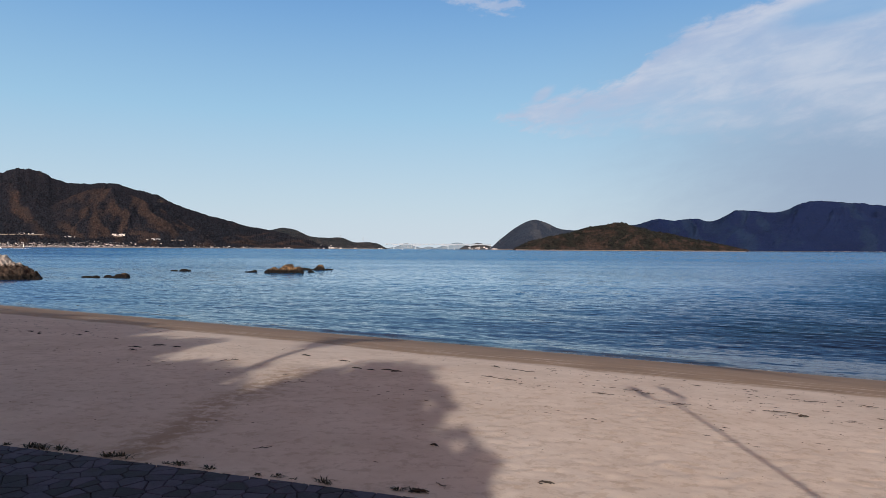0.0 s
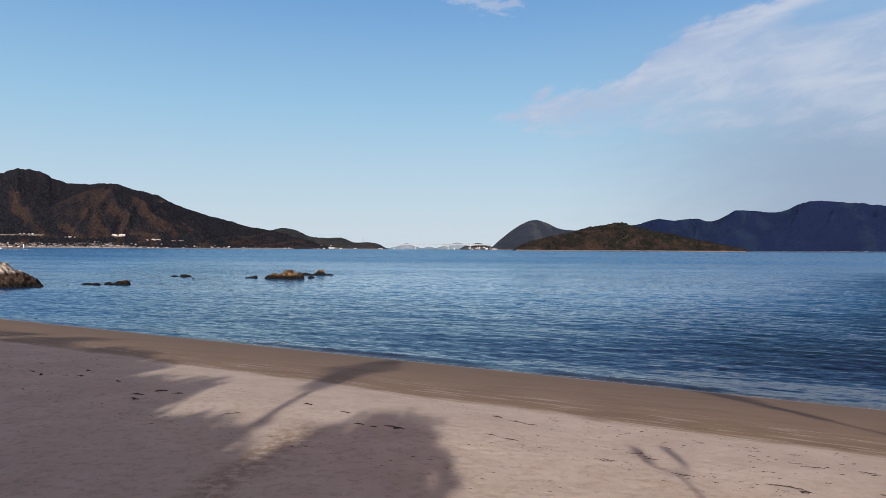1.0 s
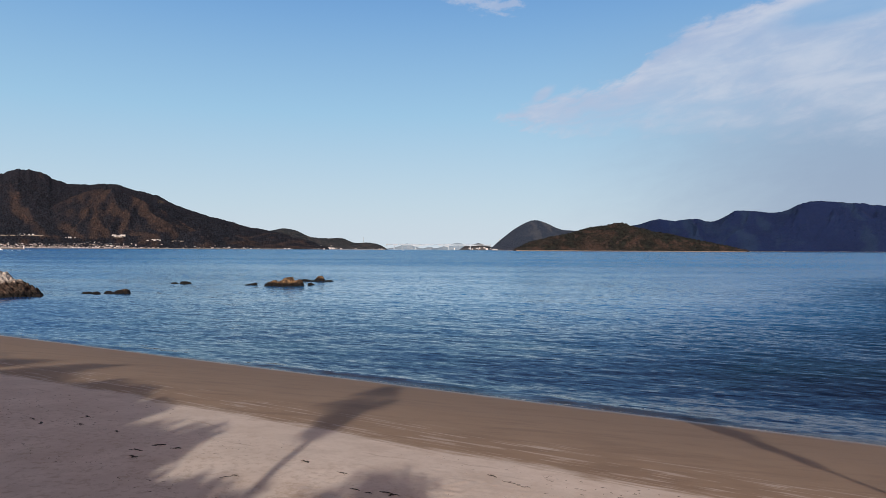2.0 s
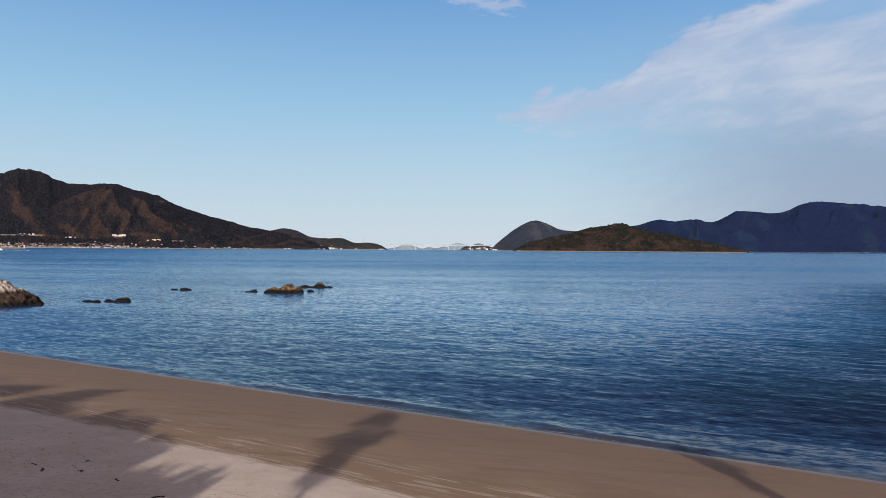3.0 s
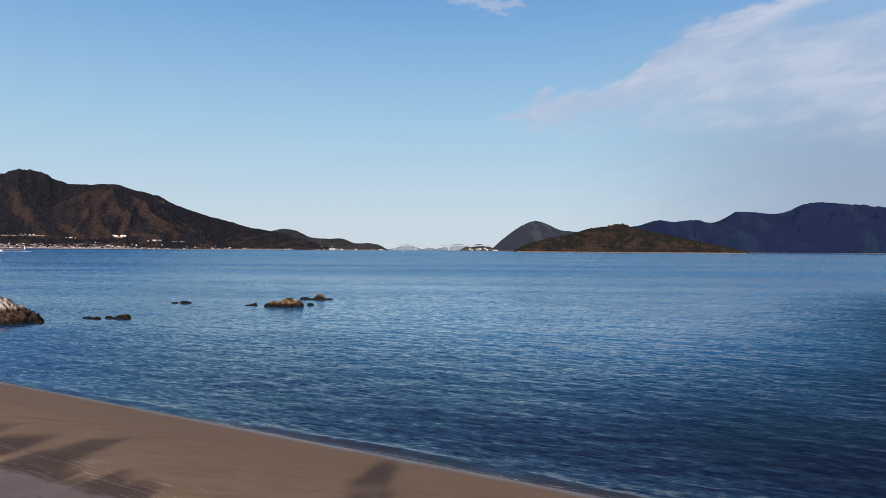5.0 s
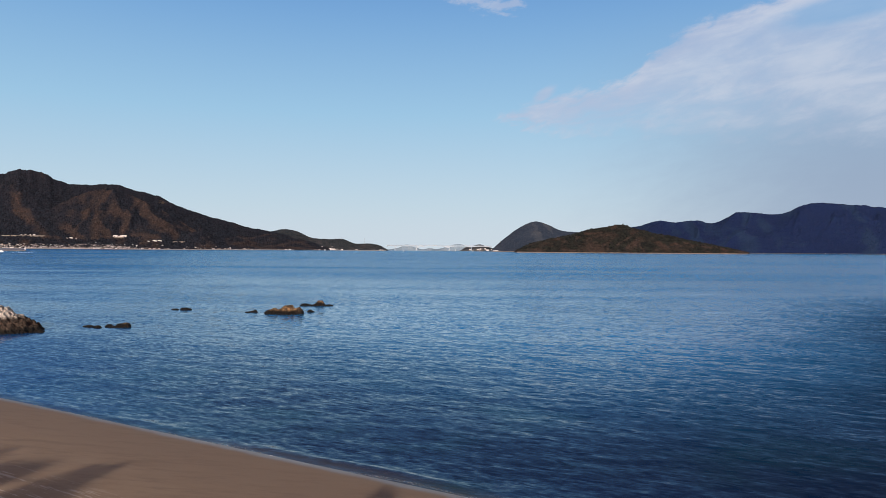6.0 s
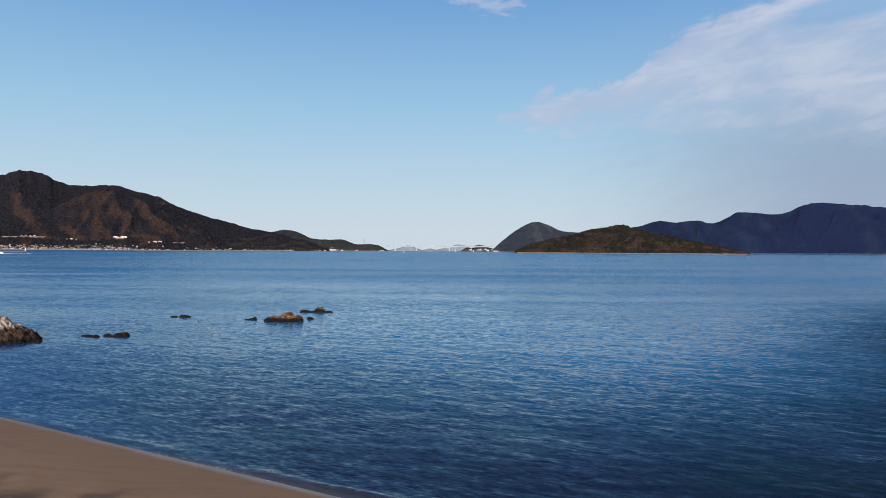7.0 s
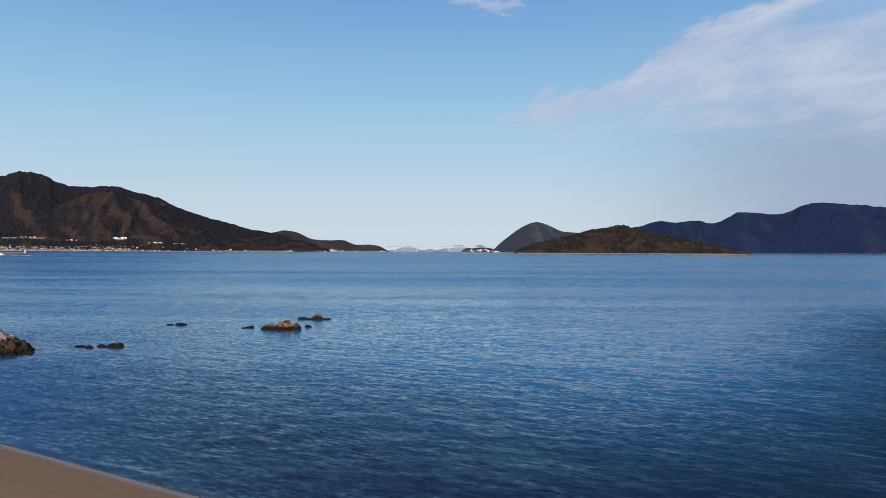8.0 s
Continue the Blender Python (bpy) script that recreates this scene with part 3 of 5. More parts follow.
M_shell = simple("shell", (0.75, 0.70, 0.62), 0.5, 0.1, 20.0)
M_metal = simple("lamp_paint", (0.10, 0.11, 0.11), 0.45, 0.2, 6.0, 0.4)
M_lens = simple("lamp_cover", (0.75, 0.74, 0.70), 0.3, 0.05, 6.0)
M_wall = simple("house_wall", (0.30, 0.275, 0.265), 0.85, 0.6, 0.2, 0.0, 0.0, 0.9)
M_wall_dark = simple("timber_wall", (0.11, 0.09, 0.075), 0.85, 0.25, 0.2, 0.0, 0.0, 0.6)
M_roof = simple("roof_tile", (0.055, 0.055, 0.062), 0.6, 0.35, 0.3, 0.0, 0.0, 0.9)
M_roof_light = simple("pale_roof", (0.24, 0.24, 0.25), 0.6, 0.2, 0.3, 0.0, 0.0, 0.6)
M_white_wall = simple("white_wall", (0.62, 0.60, 0.58), 0.8, 0.15, 0.2)
M_conc = simple("concrete", (0.25, 0.225, 0.20), 0.85, 0.2, 0.15)
M_shore = simple("shore_stones", (0.22, 0.17, 0.13), 0.95, 0.35, 0.03)
M_road = simple("road_cut", (0.085, 0.076, 0.070), 0.9, 0.3, 0.1)
M_terrace = simple("retaining_wall", (0.150, 0.132, 0.115), 0.9, 0.4, 0.05)
M_bridge = simple("bridge_paint", (0.25, 0.315, 0.37), 0.6, 0.08, 0.05)
M_white = simple("white_paint", (0.82, 0.82, 0.80), 0.5, 0.06, 0.5)
M_glass = simple("dark_window", (0.05, 0.06, 0.07), 0.2, 0.2, 1.0)

# ---- beach ----
PROFILE_U = (-150.0, 0.0, 6.5, 16.0, 19.0, 26.0, 29.5, 43.0, SHORE, 50.5, 62.0, 120.0, 500.0)
PROFILE_Z = (4.6, 4.32, 4.27, 3.93, 3.74, 3.08, 2.62, 0.62, 0.0, -0.55, -1.7, -5.5, -9.0)


def beach_z(u):
    """Height of the smoothed beach section at u metres across it."""
    u = np.asarray(u, float)
    return sum(np.interp(u + d, PROFILE_U, PROFILE_Z) for d in (-2.4, -1.2, 0.0, 1.2, 2.4)) / 5


def shore_xy(a, u):
    """From metres along and across the shore to x, y."""
    return ALONG[0] * a + ACROSS[0] * u, ALONG[1] * a + ACROSS[1] * u


def shore_au(x, y):
    return ALONG[0] * x + ALONG[1] * y, ACROSS[0] * x + ACROSS[1] * y


def graded(lo, fine_lo, fine_hi, hi, step, grow):
    """Steps that are even in the middle and widen outwards."""
    mid = np.arange(fine_lo, fine_hi + step / 2, step)
    out, s, v = [], step, mid[-1]
    while v < hi:
        s *= grow
        v += s
        out.append(v)
    inn, s, v = [], step, mid[0]
    while v > lo:
        s *= grow
        v -= s
        inn.append(v)
    return np.concatenate([inn[::-1], mid, out])


def build_beach():
    av = graded(-700, -27, 13, 500, 0.10, 1.035)
    uv = graded(-150, 5.5, 24, 420, 0.10, 1.025)
    A, U = np.meshgrid(av, uv)
    Z = beach_z(U)
    soft = smooth(U, 25, 20)
    Z = Z + soft * (fbm(A * 0.5, U * 0.5, 3, 5) - 0.5) * 0.014 + (fbm(A * 0.06, U * 0.10, 3, 8) - 0.5) * 0.10 * smooth(U, 47, 40)
    Z = Z + soft * (fbm(A * 2.4, U * 2.4, 2, 21) - 0.5) * 0.005
    # trodden hollows
    rng = np.random.default_rng(4)
    for _ in range(5200):
        ca, cu = rng.uniform(-27, 13), rng.uniform(5.8, 22)
        if fbm(ca * 0.16, cu * 0.16, 2, 31) < 0.36 + 0.012 * (cu - 6):
            continue
        r, deep, turn, long = rng.uniform(0.09, 0.14), rng.uniform(0.004, 0.011), rng.uniform(0, 3.14), rng.uniform(1.0, 1.8)
        i0, i1 = np.searchsorted(av, (ca - 0.7, ca + 0.7))
        j0, j1 = np.searchsorted(uv, (cu - 0.7, cu + 0.7))
        da, du = A[j0:j1, i0:i1] - ca, U[j0:j1, i0:i1] - cu
        p, q = (da * math.cos(turn) + du * math.sin(turn)) / long, -da * math.sin(turn) + du * math.cos(turn)
        d2 = (p * p + q * q) / (r * r)
        Z[j0:j1, i0:i1] += deep * (0.45 * np.exp(-(np.sqrt(d2) - 1.7) ** 2 * 3) - np.exp(-d2))
    X, Y = shore_xy(A, U)
    me = fast_mesh("beach", np.stack([X.ravel(), Y.ravel(), Z.ravel()], 1), grid_faces(len(av), len(uv)))
    ob = link("ground", me, M_sand)
    tagged(ob, "pale trodden sandy beach with a damp brown tide zone", "beach", kind="structure")


build_beach()


def build_sea():
    av = graded(-5200, -75, 35, 5200, 0.65, 1.04)
    uv = graded(SHORE - 3.5, SHORE - 3.4, 120, 7000, 0.5, 1.03)
    A, U = np.meshgrid(av, uv)
    X, Y = shore_xy(A, U)
    reach = smooth(U, SHORE - 1.5, SHORE + 10) * smooth(Y, 420, 120) * smooth(np.abs(A + 20), 220, 60)
    Z = reach * ((fbm(A * 0.28, U * 0.62, 2, 41) - 0.5) * 0.16 + (fbm(A * 0.06, U * 0.17, 2, 47) - 0.5) * 0.16)
    # a low swell line that folds over at the edge
    fold = SHORE + 1.1 + (fbm(A * 0.05, A * 0 + 2.0, 3, 51) - 0.5) * 3.0
    Z = Z + 0.16 * np.exp(-((U - fold) / 0.45) ** 2) * smooth(fbm(A * 0.09, A * 0 + 7.0, 3, 53), 0.46, 0.62)
    me = fast_mesh("sea", np.stack([X.ravel(), Y.ravel(), Z.ravel()], 1), grid_faces(len(av), len(uv)))
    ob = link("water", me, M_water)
    tagged(ob, "calm deep blue sea with small wind ripples", "sea", kind="structure")


build_sea()

# ---- hills across the water ----


def ridge(points):
    """Crest height over bearing, through a few summits and saddles."""
    qs, hs = np.array([p[0] for p in points]), np.array([p[1] for p in points], float)
    slope = np.gradient(hs, qs)

    def crest(q):
        q = np.asarray(q, float)
        k = np.clip(np.searchsorted(qs, q) - 1, 0, len(qs) - 2)
        w = qs[k + 1] - qs[k]
        t = np.clip((q - qs[k]) / w, 0, 1)
        return ((2 * t ** 3 - 3 * t ** 2 + 1) * hs[k] + (t ** 3 - 2 * t ** 2 + t) * w * slope[k]
                + (3 * t ** 2 - 2 * t ** 3) * hs[k + 1] + (t ** 3 - t ** 2) * w * slope[k + 1])
    return crest


def make_hill(points, shore_d, crest_d, seed, flat=0.06, spur=0.45, width=0.05, power=1.0, slant=0.4, knolls=(), high_dark=0.5, dark_side=None):
    """Relief of a hill over bearing q and v, the way from its shore (0) to its crest (1). knolls: (q, v, metres across, metres high)."""
    crest, q0, q1 = ridge(points), points[0][0], points[-1][0]
    far = 4500.0
    wl = width * far

    def depth(q, v):
        return shore_d(q) + (crest_d - shore_d(q)) * v

    def spurs(q, v):
        """Branching spurs (near 1) and hollows (near 0) that run slanting down the slope."""
        x, y = q * far / wl, v * (crest_d - shore_d(q)) / wl
        bend = (fbm(x * 0.9, y * 0.9, 3, seed + 5) - 0.5) * 1.6
        a = 1 - np.abs(2 * vnoise(x + slant * y * 0.5 + bend, y * 0.45 + bend * 0.5, seed) - 1)
        b = 1 - np.abs(2 * vnoise(x * 2.3 - slant * y * 0.4 + bend * 1.5, y * 1.3 + bend, seed + 2) - 1)
        c = fbm(x * 5.0 + bend, y * 4.0, 3, seed + 7)
        return 0.50 * a + 0.30 * b + 0.20 * c, bend

    def humps(q, v):
        h, brown = 0.0 * q, 0.0 * q
        for kq, kv, across, high in knolls:
            d2 = (((q - kq) * far) ** 2 + ((v - kv) * (crest_d - shore_d(q))) ** 2) / (across * 0.5) ** 2
            d2 = d2 * (1 + 0.9 * (fbm(q * far / across * 3, v * 9, 3, seed + 33) - 0.5))
            h, brown = h + high * np.exp(-d2 * 0.9), np.maximum(brown, np.exp(-d2 * 0.7))
        return h, brown

    def wood_relief(q, v):
        """Share of bare winter wood, in torn patches and on knolls, evergreen near the crest; relief shading put in
        over spurs and hollows.
        """
        q, v = np.asarray(q, float), np.asarray(v, float)
        rid, bend = spurs(q, v)
        x, y = q * far / wl, v * (crest_d - shore_d(q)) / wl
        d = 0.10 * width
        side = (spurs(q + d, v + 0.02)[0] - spurs(q - d, v - 0.02)[0]) / 0.2        # light and dark flanks: relief shading put in as brown and evergreen
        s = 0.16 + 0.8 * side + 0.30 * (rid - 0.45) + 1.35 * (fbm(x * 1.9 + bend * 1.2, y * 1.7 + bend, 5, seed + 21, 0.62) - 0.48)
        # less brown, so darker, over these bearings
        if dark_side:
            s = s - 0.60 * smooth(q, *dark_side)
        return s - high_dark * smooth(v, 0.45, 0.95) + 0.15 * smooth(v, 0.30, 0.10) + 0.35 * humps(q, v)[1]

    def height(q, v):
        q, v = np.asarray(q, float), np.asarray(v, float)
        rise = np.clip((v - flat) / (1 - flat), 0, 1) ** power
        rid, bend = spurs(q, v)
        free = np.clip(1 - v, 0, 1) ** 0.55 * np.clip(v / 0.15, 0, 1)
        top = np.maximum(crest(q), 0) * (1 + 0.05 * (fbm(q / 0.011, 0 * q + seed, 3, seed + 13) - 0.5))
        h = top * rise * (1 + spur * (rid - 0.55) * free) + humps(q, v)[0] * np.clip(v / 0.08, 0, 1) * np.clip(top / 60, 0, 1)
        h = np.where(v > 1, top * (1 - (v - 1) * 3.0), h)
        return h + 2.5 * np.clip(v / max(flat, 0.01), 0, 1) - 0.6

    return crest, depth, height, wood_relief, q0, q1


def hill_sheet(name, hill, mat, nq, nv, label):
    crest, depth, height, wood_relief, q0, q1 = hill
    q, v = np.meshgrid(np.linspace(q0, q1, nq), np.concatenate([np.linspace(-0.004, 1, nv), np.linspace(1.03, 1.25, 6)]))
    z, y = height(q, v), depth(q, v)
    z = np.where(v < 0, -3.0, z)
    me = fast_mesh(name, np.stack([(q * y).ravel(), y.ravel(), z.ravel()], 1), grid_faces(nq, nv + 6))
    me.attributes.new("wood_relief", "FLOAT", "POINT").data.foreach_set("value", wood_relief(q, v).ravel().astype(np.float32))
    return tagged(link(name, me, mat), label, "hill", kind="structure")


def ico():
    bm = bmesh.new()
    bmesh.ops.create_icosphere(bm, subdivisions=1, radius=1)
    v = np.array([p.co[:] for p in bm.verts])
    f = np.array([[w.index for w in p.verts] for p in bm.faces])
    bm.free()
    return v, f


ICO_V, ICO_F = ico()


def clumps(x, y, z, r, rng, tall=0.9):
    """Rough crowns of far trees: jittered low solids."""
    n = len(x)
    v = ICO_V[None] * (1 + rng.uniform(-0.28, 0.28, (n, len(ICO_V), 1)))
    v = v * (r[:, None, None] * np.array([1, 1, tall]))
    v = v + np.stack([x, y, z], 1)[:, None]
    f = ICO_F[None] + (np.arange(n) * len(ICO_V))[:, None, None]
    return v.reshape(-1, 3), f.reshape(-1, 3)


def woods(name, hill, mat, count, r0, r1, seed, label, low=0.08, gaps=0.30, high=1.02, shrink=0.5):
    crest, depth, height, wood_relief, q0, q1 = hill
    rng = np.random.default_rng(seed)
    q, v = rng.uniform(q0, q1, count * 2), low + (high - low) * rng.uniform(0, 1, count * 2) ** 1.05
    keep = (fbm(q * 60, v * 8, 3, seed + 3) > gaps) & (height(q, v) > 2)
    q, v = q[keep][:count], v[keep][:count]
    y, z, r = depth(q, v), height(q, v), rng.uniform(r0, r1, len(q)) * (1 - shrink * smooth(v, 0.84, 0.98))
    vv, ff = clumps(q * y, y, z - r * 0.1, r, rng)
    me = fast_mesh(name, vv, ff, False)
    me.attributes.new("wood_relief", "FLOAT", "POINT").data.foreach_set("value", np.repeat(wood_relief(q, v), len(ICO_V)).astype(np.float32))
    return tagged(link(name, me, mat), label, "woodland", kind="stuff")


LEFT = make_hill(((-0.76, 400), (-0.70, 452), (-0.6497, 493), (-0.6125, 525), (-0.5876, 503), (-0.5627, 450), (-0.5337, 424), (-0.5006, 437),
                  (-0.4592, 400), (-0.4218, 355), (-0.3928, 291), (-0.3637, 246), (-0.3181, 187), (-0.2849, 146), (-0.2518, 120), (-0.2103, 74), (-0.1688, 20)),
                 lambda q: 3600 + 0 * q + 500 * smooth(q, -0.42, -0.2), 4600, 11, 0.015, 0.55, 0.070, 1.65, 1.3,
                 ((-0.355, 0.32, 240, 60), (-0.30, 0.30, 200, 40), (-0.43, 0.16, 180, 22), (-0.640, 0.75, 260, 50)), 0.55, (-0.28, -0.42))
FRONT = make_hill(((-0.70, 40), (-0.67, 75), (-0.650, 110), (-0.633, 134), (-0.600, 187), (-0.575, 250), (-0.542, 318), (-0.5046, 366), (-0.471, 350), (-0.442, 300),
                   (-0.409, 229), (-0.376, 144), (-0.343, 63), (-0.326, 5)), lambda q: 3830 + 0 * q, 4250, 83, 0.02, 0.75, 0.055, 1.1, 1.5, ((-0.520, 0.25, 200, 40), (-0.415, 0.28, 190, 40), (-0.60, 0.3, 240, 30)), 0.05)
HEAD = make_hill(((-0.2849, 85), (-0.2518, 126), (-0.2352, 143), (-0.2145, 124), (-0.1979, 89), (-0.1689, 74), (-0.1482, 75), (-0.1316, 47),
                  (-0.1067, 44), (-0.0943, 33), (-0.0826, 0)), lambda q: 4350 + 0 * q, 4750, 23, 0.02, 0.6, 0.035)
CONE = make_hill(((0.0690, 2), (0.0797, 53), (0.0961, 116), (0.1126, 171), (0.1333, 207), (0.1499, 188), (0.1665, 153), (0.1872, 138), (0.2079, 132), (0.2453, 88)),
                 lambda q: 4350 + 0 * q, 4700, 37, 0.05, 0.7, 0.040)
ISLE = make_hill(((0.1050, 0), (0.1252, 46), (0.1459, 66), (0.1707, 88), (0.1914, 105), (0.212, 131), (0.2369, 145), (0.2534, 160), (0.2742, 146), (0.3032, 117),
                  (0.3281, 102), (0.3613, 73), (0.3944, 48), (0.4276, 20), (0.4465, 0)), lambda q: 3500 + 0 * q, 3900, 43, 0.03, 0.6, 0.045, 0.8, 0.4, (), 0.25)
RANGE = make_hill(((0.17, 90), (0.2452, 141), (0.2948, 200), (0.3155, 225), (0.3362, 213), (0.3652, 230), (0.3959, 215), (0.4273, 281), (0.4521, 286), (0.4811, 279),
                   (0.506, 300), (0.5266, 349), (0.568, 358), (0.6012, 351), (0.6492, 328), (0.70, 300), (0.76, 260)), lambda q: 4550 + 0 * q, 4900, 59, 0.03, 0.9, 0.060, 1.0, 1.4, (), -0.15, (0.42, 0.54))
PALE = make_hill(((-0.0173, 3), (-0.005, 16), (0.0093, 36), (0.02, 48), (0.0341, 33), (0.045, 5)), lambda q: 4900 + 0 * q, 4940, 71, 0.05, 0.2, 0.02)
FAR_PALE = make_hill(((-0.085, 2), (-0.066, 20), (-0.054, 42), (-0.042, 22), (-0.030, 8), (-0.022, 18), (-0.010, 6)), lambda q: 4930 + 0 * q, 4965, 73, 0.05, 0.2, 0.02)
SPIT = make_hill(((0.024, 2), (0.034, 30), (0.043, 38), (0.0507, 46), (0.058, 40), (0.066, 28), (0.0775, 14)), lambda q: 4780 + 0 * q, 4860, 77, 0.05, 0.3, 0.02)

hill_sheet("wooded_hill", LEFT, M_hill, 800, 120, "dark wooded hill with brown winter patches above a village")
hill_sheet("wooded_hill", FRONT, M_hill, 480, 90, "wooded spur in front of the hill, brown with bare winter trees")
hill_sheet("wooded_hill", HEAD, M_head, 320, 60, "low dark wooded headland with a fishing town")
hill_sheet("cone_hill", CONE, M_cone_hazed, 300, 80, "rounded cone-shaped hill behind the island, tinted with blue-green haze")
hill_sheet("island", ISLE, M_isl, 520, 100, "low wooded island with a thin pale beach")
hill_sheet("mountain_range", RANGE, M_mtn_hazed, 800, 110, "distant dark forested mountain range, tinted with blue haze")
hill_sheet("wooded_hill", SPIT, M_spit_hazed, 120, 30, "low spit of land with harbour buildings, tinted with grey-blue haze")
hill_sheet("backdrop", FAR_PALE, M_pale_hazed, 120, 20, "pale hazy hills under the bridge deck")
hill_sheet("backdrop", PALE, M_pale_hazed, 120, 20, "pale hazy hills behind the bridge")

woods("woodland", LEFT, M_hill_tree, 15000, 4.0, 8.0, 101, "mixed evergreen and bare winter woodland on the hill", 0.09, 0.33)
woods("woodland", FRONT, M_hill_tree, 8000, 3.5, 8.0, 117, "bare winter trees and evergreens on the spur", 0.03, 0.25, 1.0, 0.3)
woods("woodland", HEAD, M_head_tree, 3000, 3.5, 7.0, 102, "dense dark woodland on the headland", 0.08)
woods("woodland", CONE, M_cone_tree_hazed, 2500, 3.0, 5.5, 103, "dense woodland on the cone-shaped hill, tinted with blue haze", 0.03, 0.1)
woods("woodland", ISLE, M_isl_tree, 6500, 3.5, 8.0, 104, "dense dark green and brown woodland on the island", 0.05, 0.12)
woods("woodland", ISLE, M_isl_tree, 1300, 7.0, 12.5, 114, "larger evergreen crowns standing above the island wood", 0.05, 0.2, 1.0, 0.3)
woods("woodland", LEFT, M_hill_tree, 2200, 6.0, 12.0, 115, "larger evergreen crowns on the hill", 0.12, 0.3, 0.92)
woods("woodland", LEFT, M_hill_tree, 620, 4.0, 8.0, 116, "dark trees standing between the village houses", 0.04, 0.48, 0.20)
woods("woodland", RANGE, M_mtn_tree_hazed, 7000, 2.5, 5.0, 105, "dark forest on the distant mountains, tinted with blue haze", 0.10, 0.15)


def shore_strip(hill, q0, q1, n, width, top, label, mat=M_shore):
    """Stony strand along the foot of a hill, as one bank."""
    crest, depth, height, _, _, _ = hill
    q = np.linspace(q0, q1, n)
    wob = (fbm(q * 220, q * 0, 3, 7) - 0.5)
    rows = []
    for dy, z in ((-width * 0.5, -1.5), (-width * 0.15, top * 0.35), (0.0, top * 0.8), (width * 0.25, top), (width * 0.6, top * 0.9)):
        y = depth(q, 0 * q) + dy + wob * width * 0.35
        rows.append(np.stack([q * y, y, z * (1 + wob * 0.6)], 1))
    me = fast_mesh("strand", np.concatenate(rows), grid_faces(n, 5))
    tagged(link("strand", me, mat), label, "strand", kind="structure")


shore_strip(LEFT, -0.70, -0.22, 300, 55, 3.6, "pale stony strand and sea wall below the village", M_conc)
shore_strip(ISLE, 0.107, 0.445, 300, 45, 4.2, "narrow pale sandy strand round the island")
shore_strip(HEAD, -0.270, -0.085, 160, 40, 3.2, "pale sea wall below the fishing town", M_conc)
shore_strip(RANGE, 0.425, 0.72, 200, 60, 3.2, "low grey shore road and sea wall under the mountains", M_road)
shore_strip(CONE, 0.070, 0.125, 60, 40, 3.5, "grey stony strand below the hill")

# ---- far buildings ----


def house_master(w, d, h, roof_h, wall, roof, label, flat=False):
    ob = thing("house", 0, 0, 0, label, "house", "houses across the water")
    bm = bmesh.new()
    box(bm, -w / 2, -d / 2, -4, w / 2, d / 2, h)
    body = part("wall", bm, wall, ob)
    bm = bmesh.new()
    o = 0.7
    if flat:
        box(bm, -w / 2 - 0.2, -d / 2 - 0.2, h, w / 2 + 0.2, d / 2 + 0.2, h + 0.7)
    else:
        pts = [(-w / 2 - o, -d / 2 - o, h), (w / 2 + o, -d / 2 - o, h), (w / 2 + o, d / 2 + o, h), (-w / 2 - o, d / 2 + o, h),
               (-w / 2 + 1.0, 0, h + roof_h), (w / 2 - 1.0, 0, h + roof_h)]
        vs = [bm.verts.new(p) for p in pts]
        for f in ((0, 1, 5, 4), (2, 3, 4, 5), (1, 2, 5), (3, 0, 4), (3, 2, 1, 0)):
            bm.faces.new([vs[i] for i in f])
    part("roof", bm, roof, ob)
    for k in range(max(2, int(w / 4))):
        bm = bmesh.new()
        x = -w / 2 + w * (k + 0.5) / max(2, int(w / 4))
        box(bm, x - 0.9, -d / 2 - 0.08, h * 0.35, x + 0.9, -d / 2 + 0.02, h * 0.75)
        part("window", bm, M_glass, ob)
    return ob


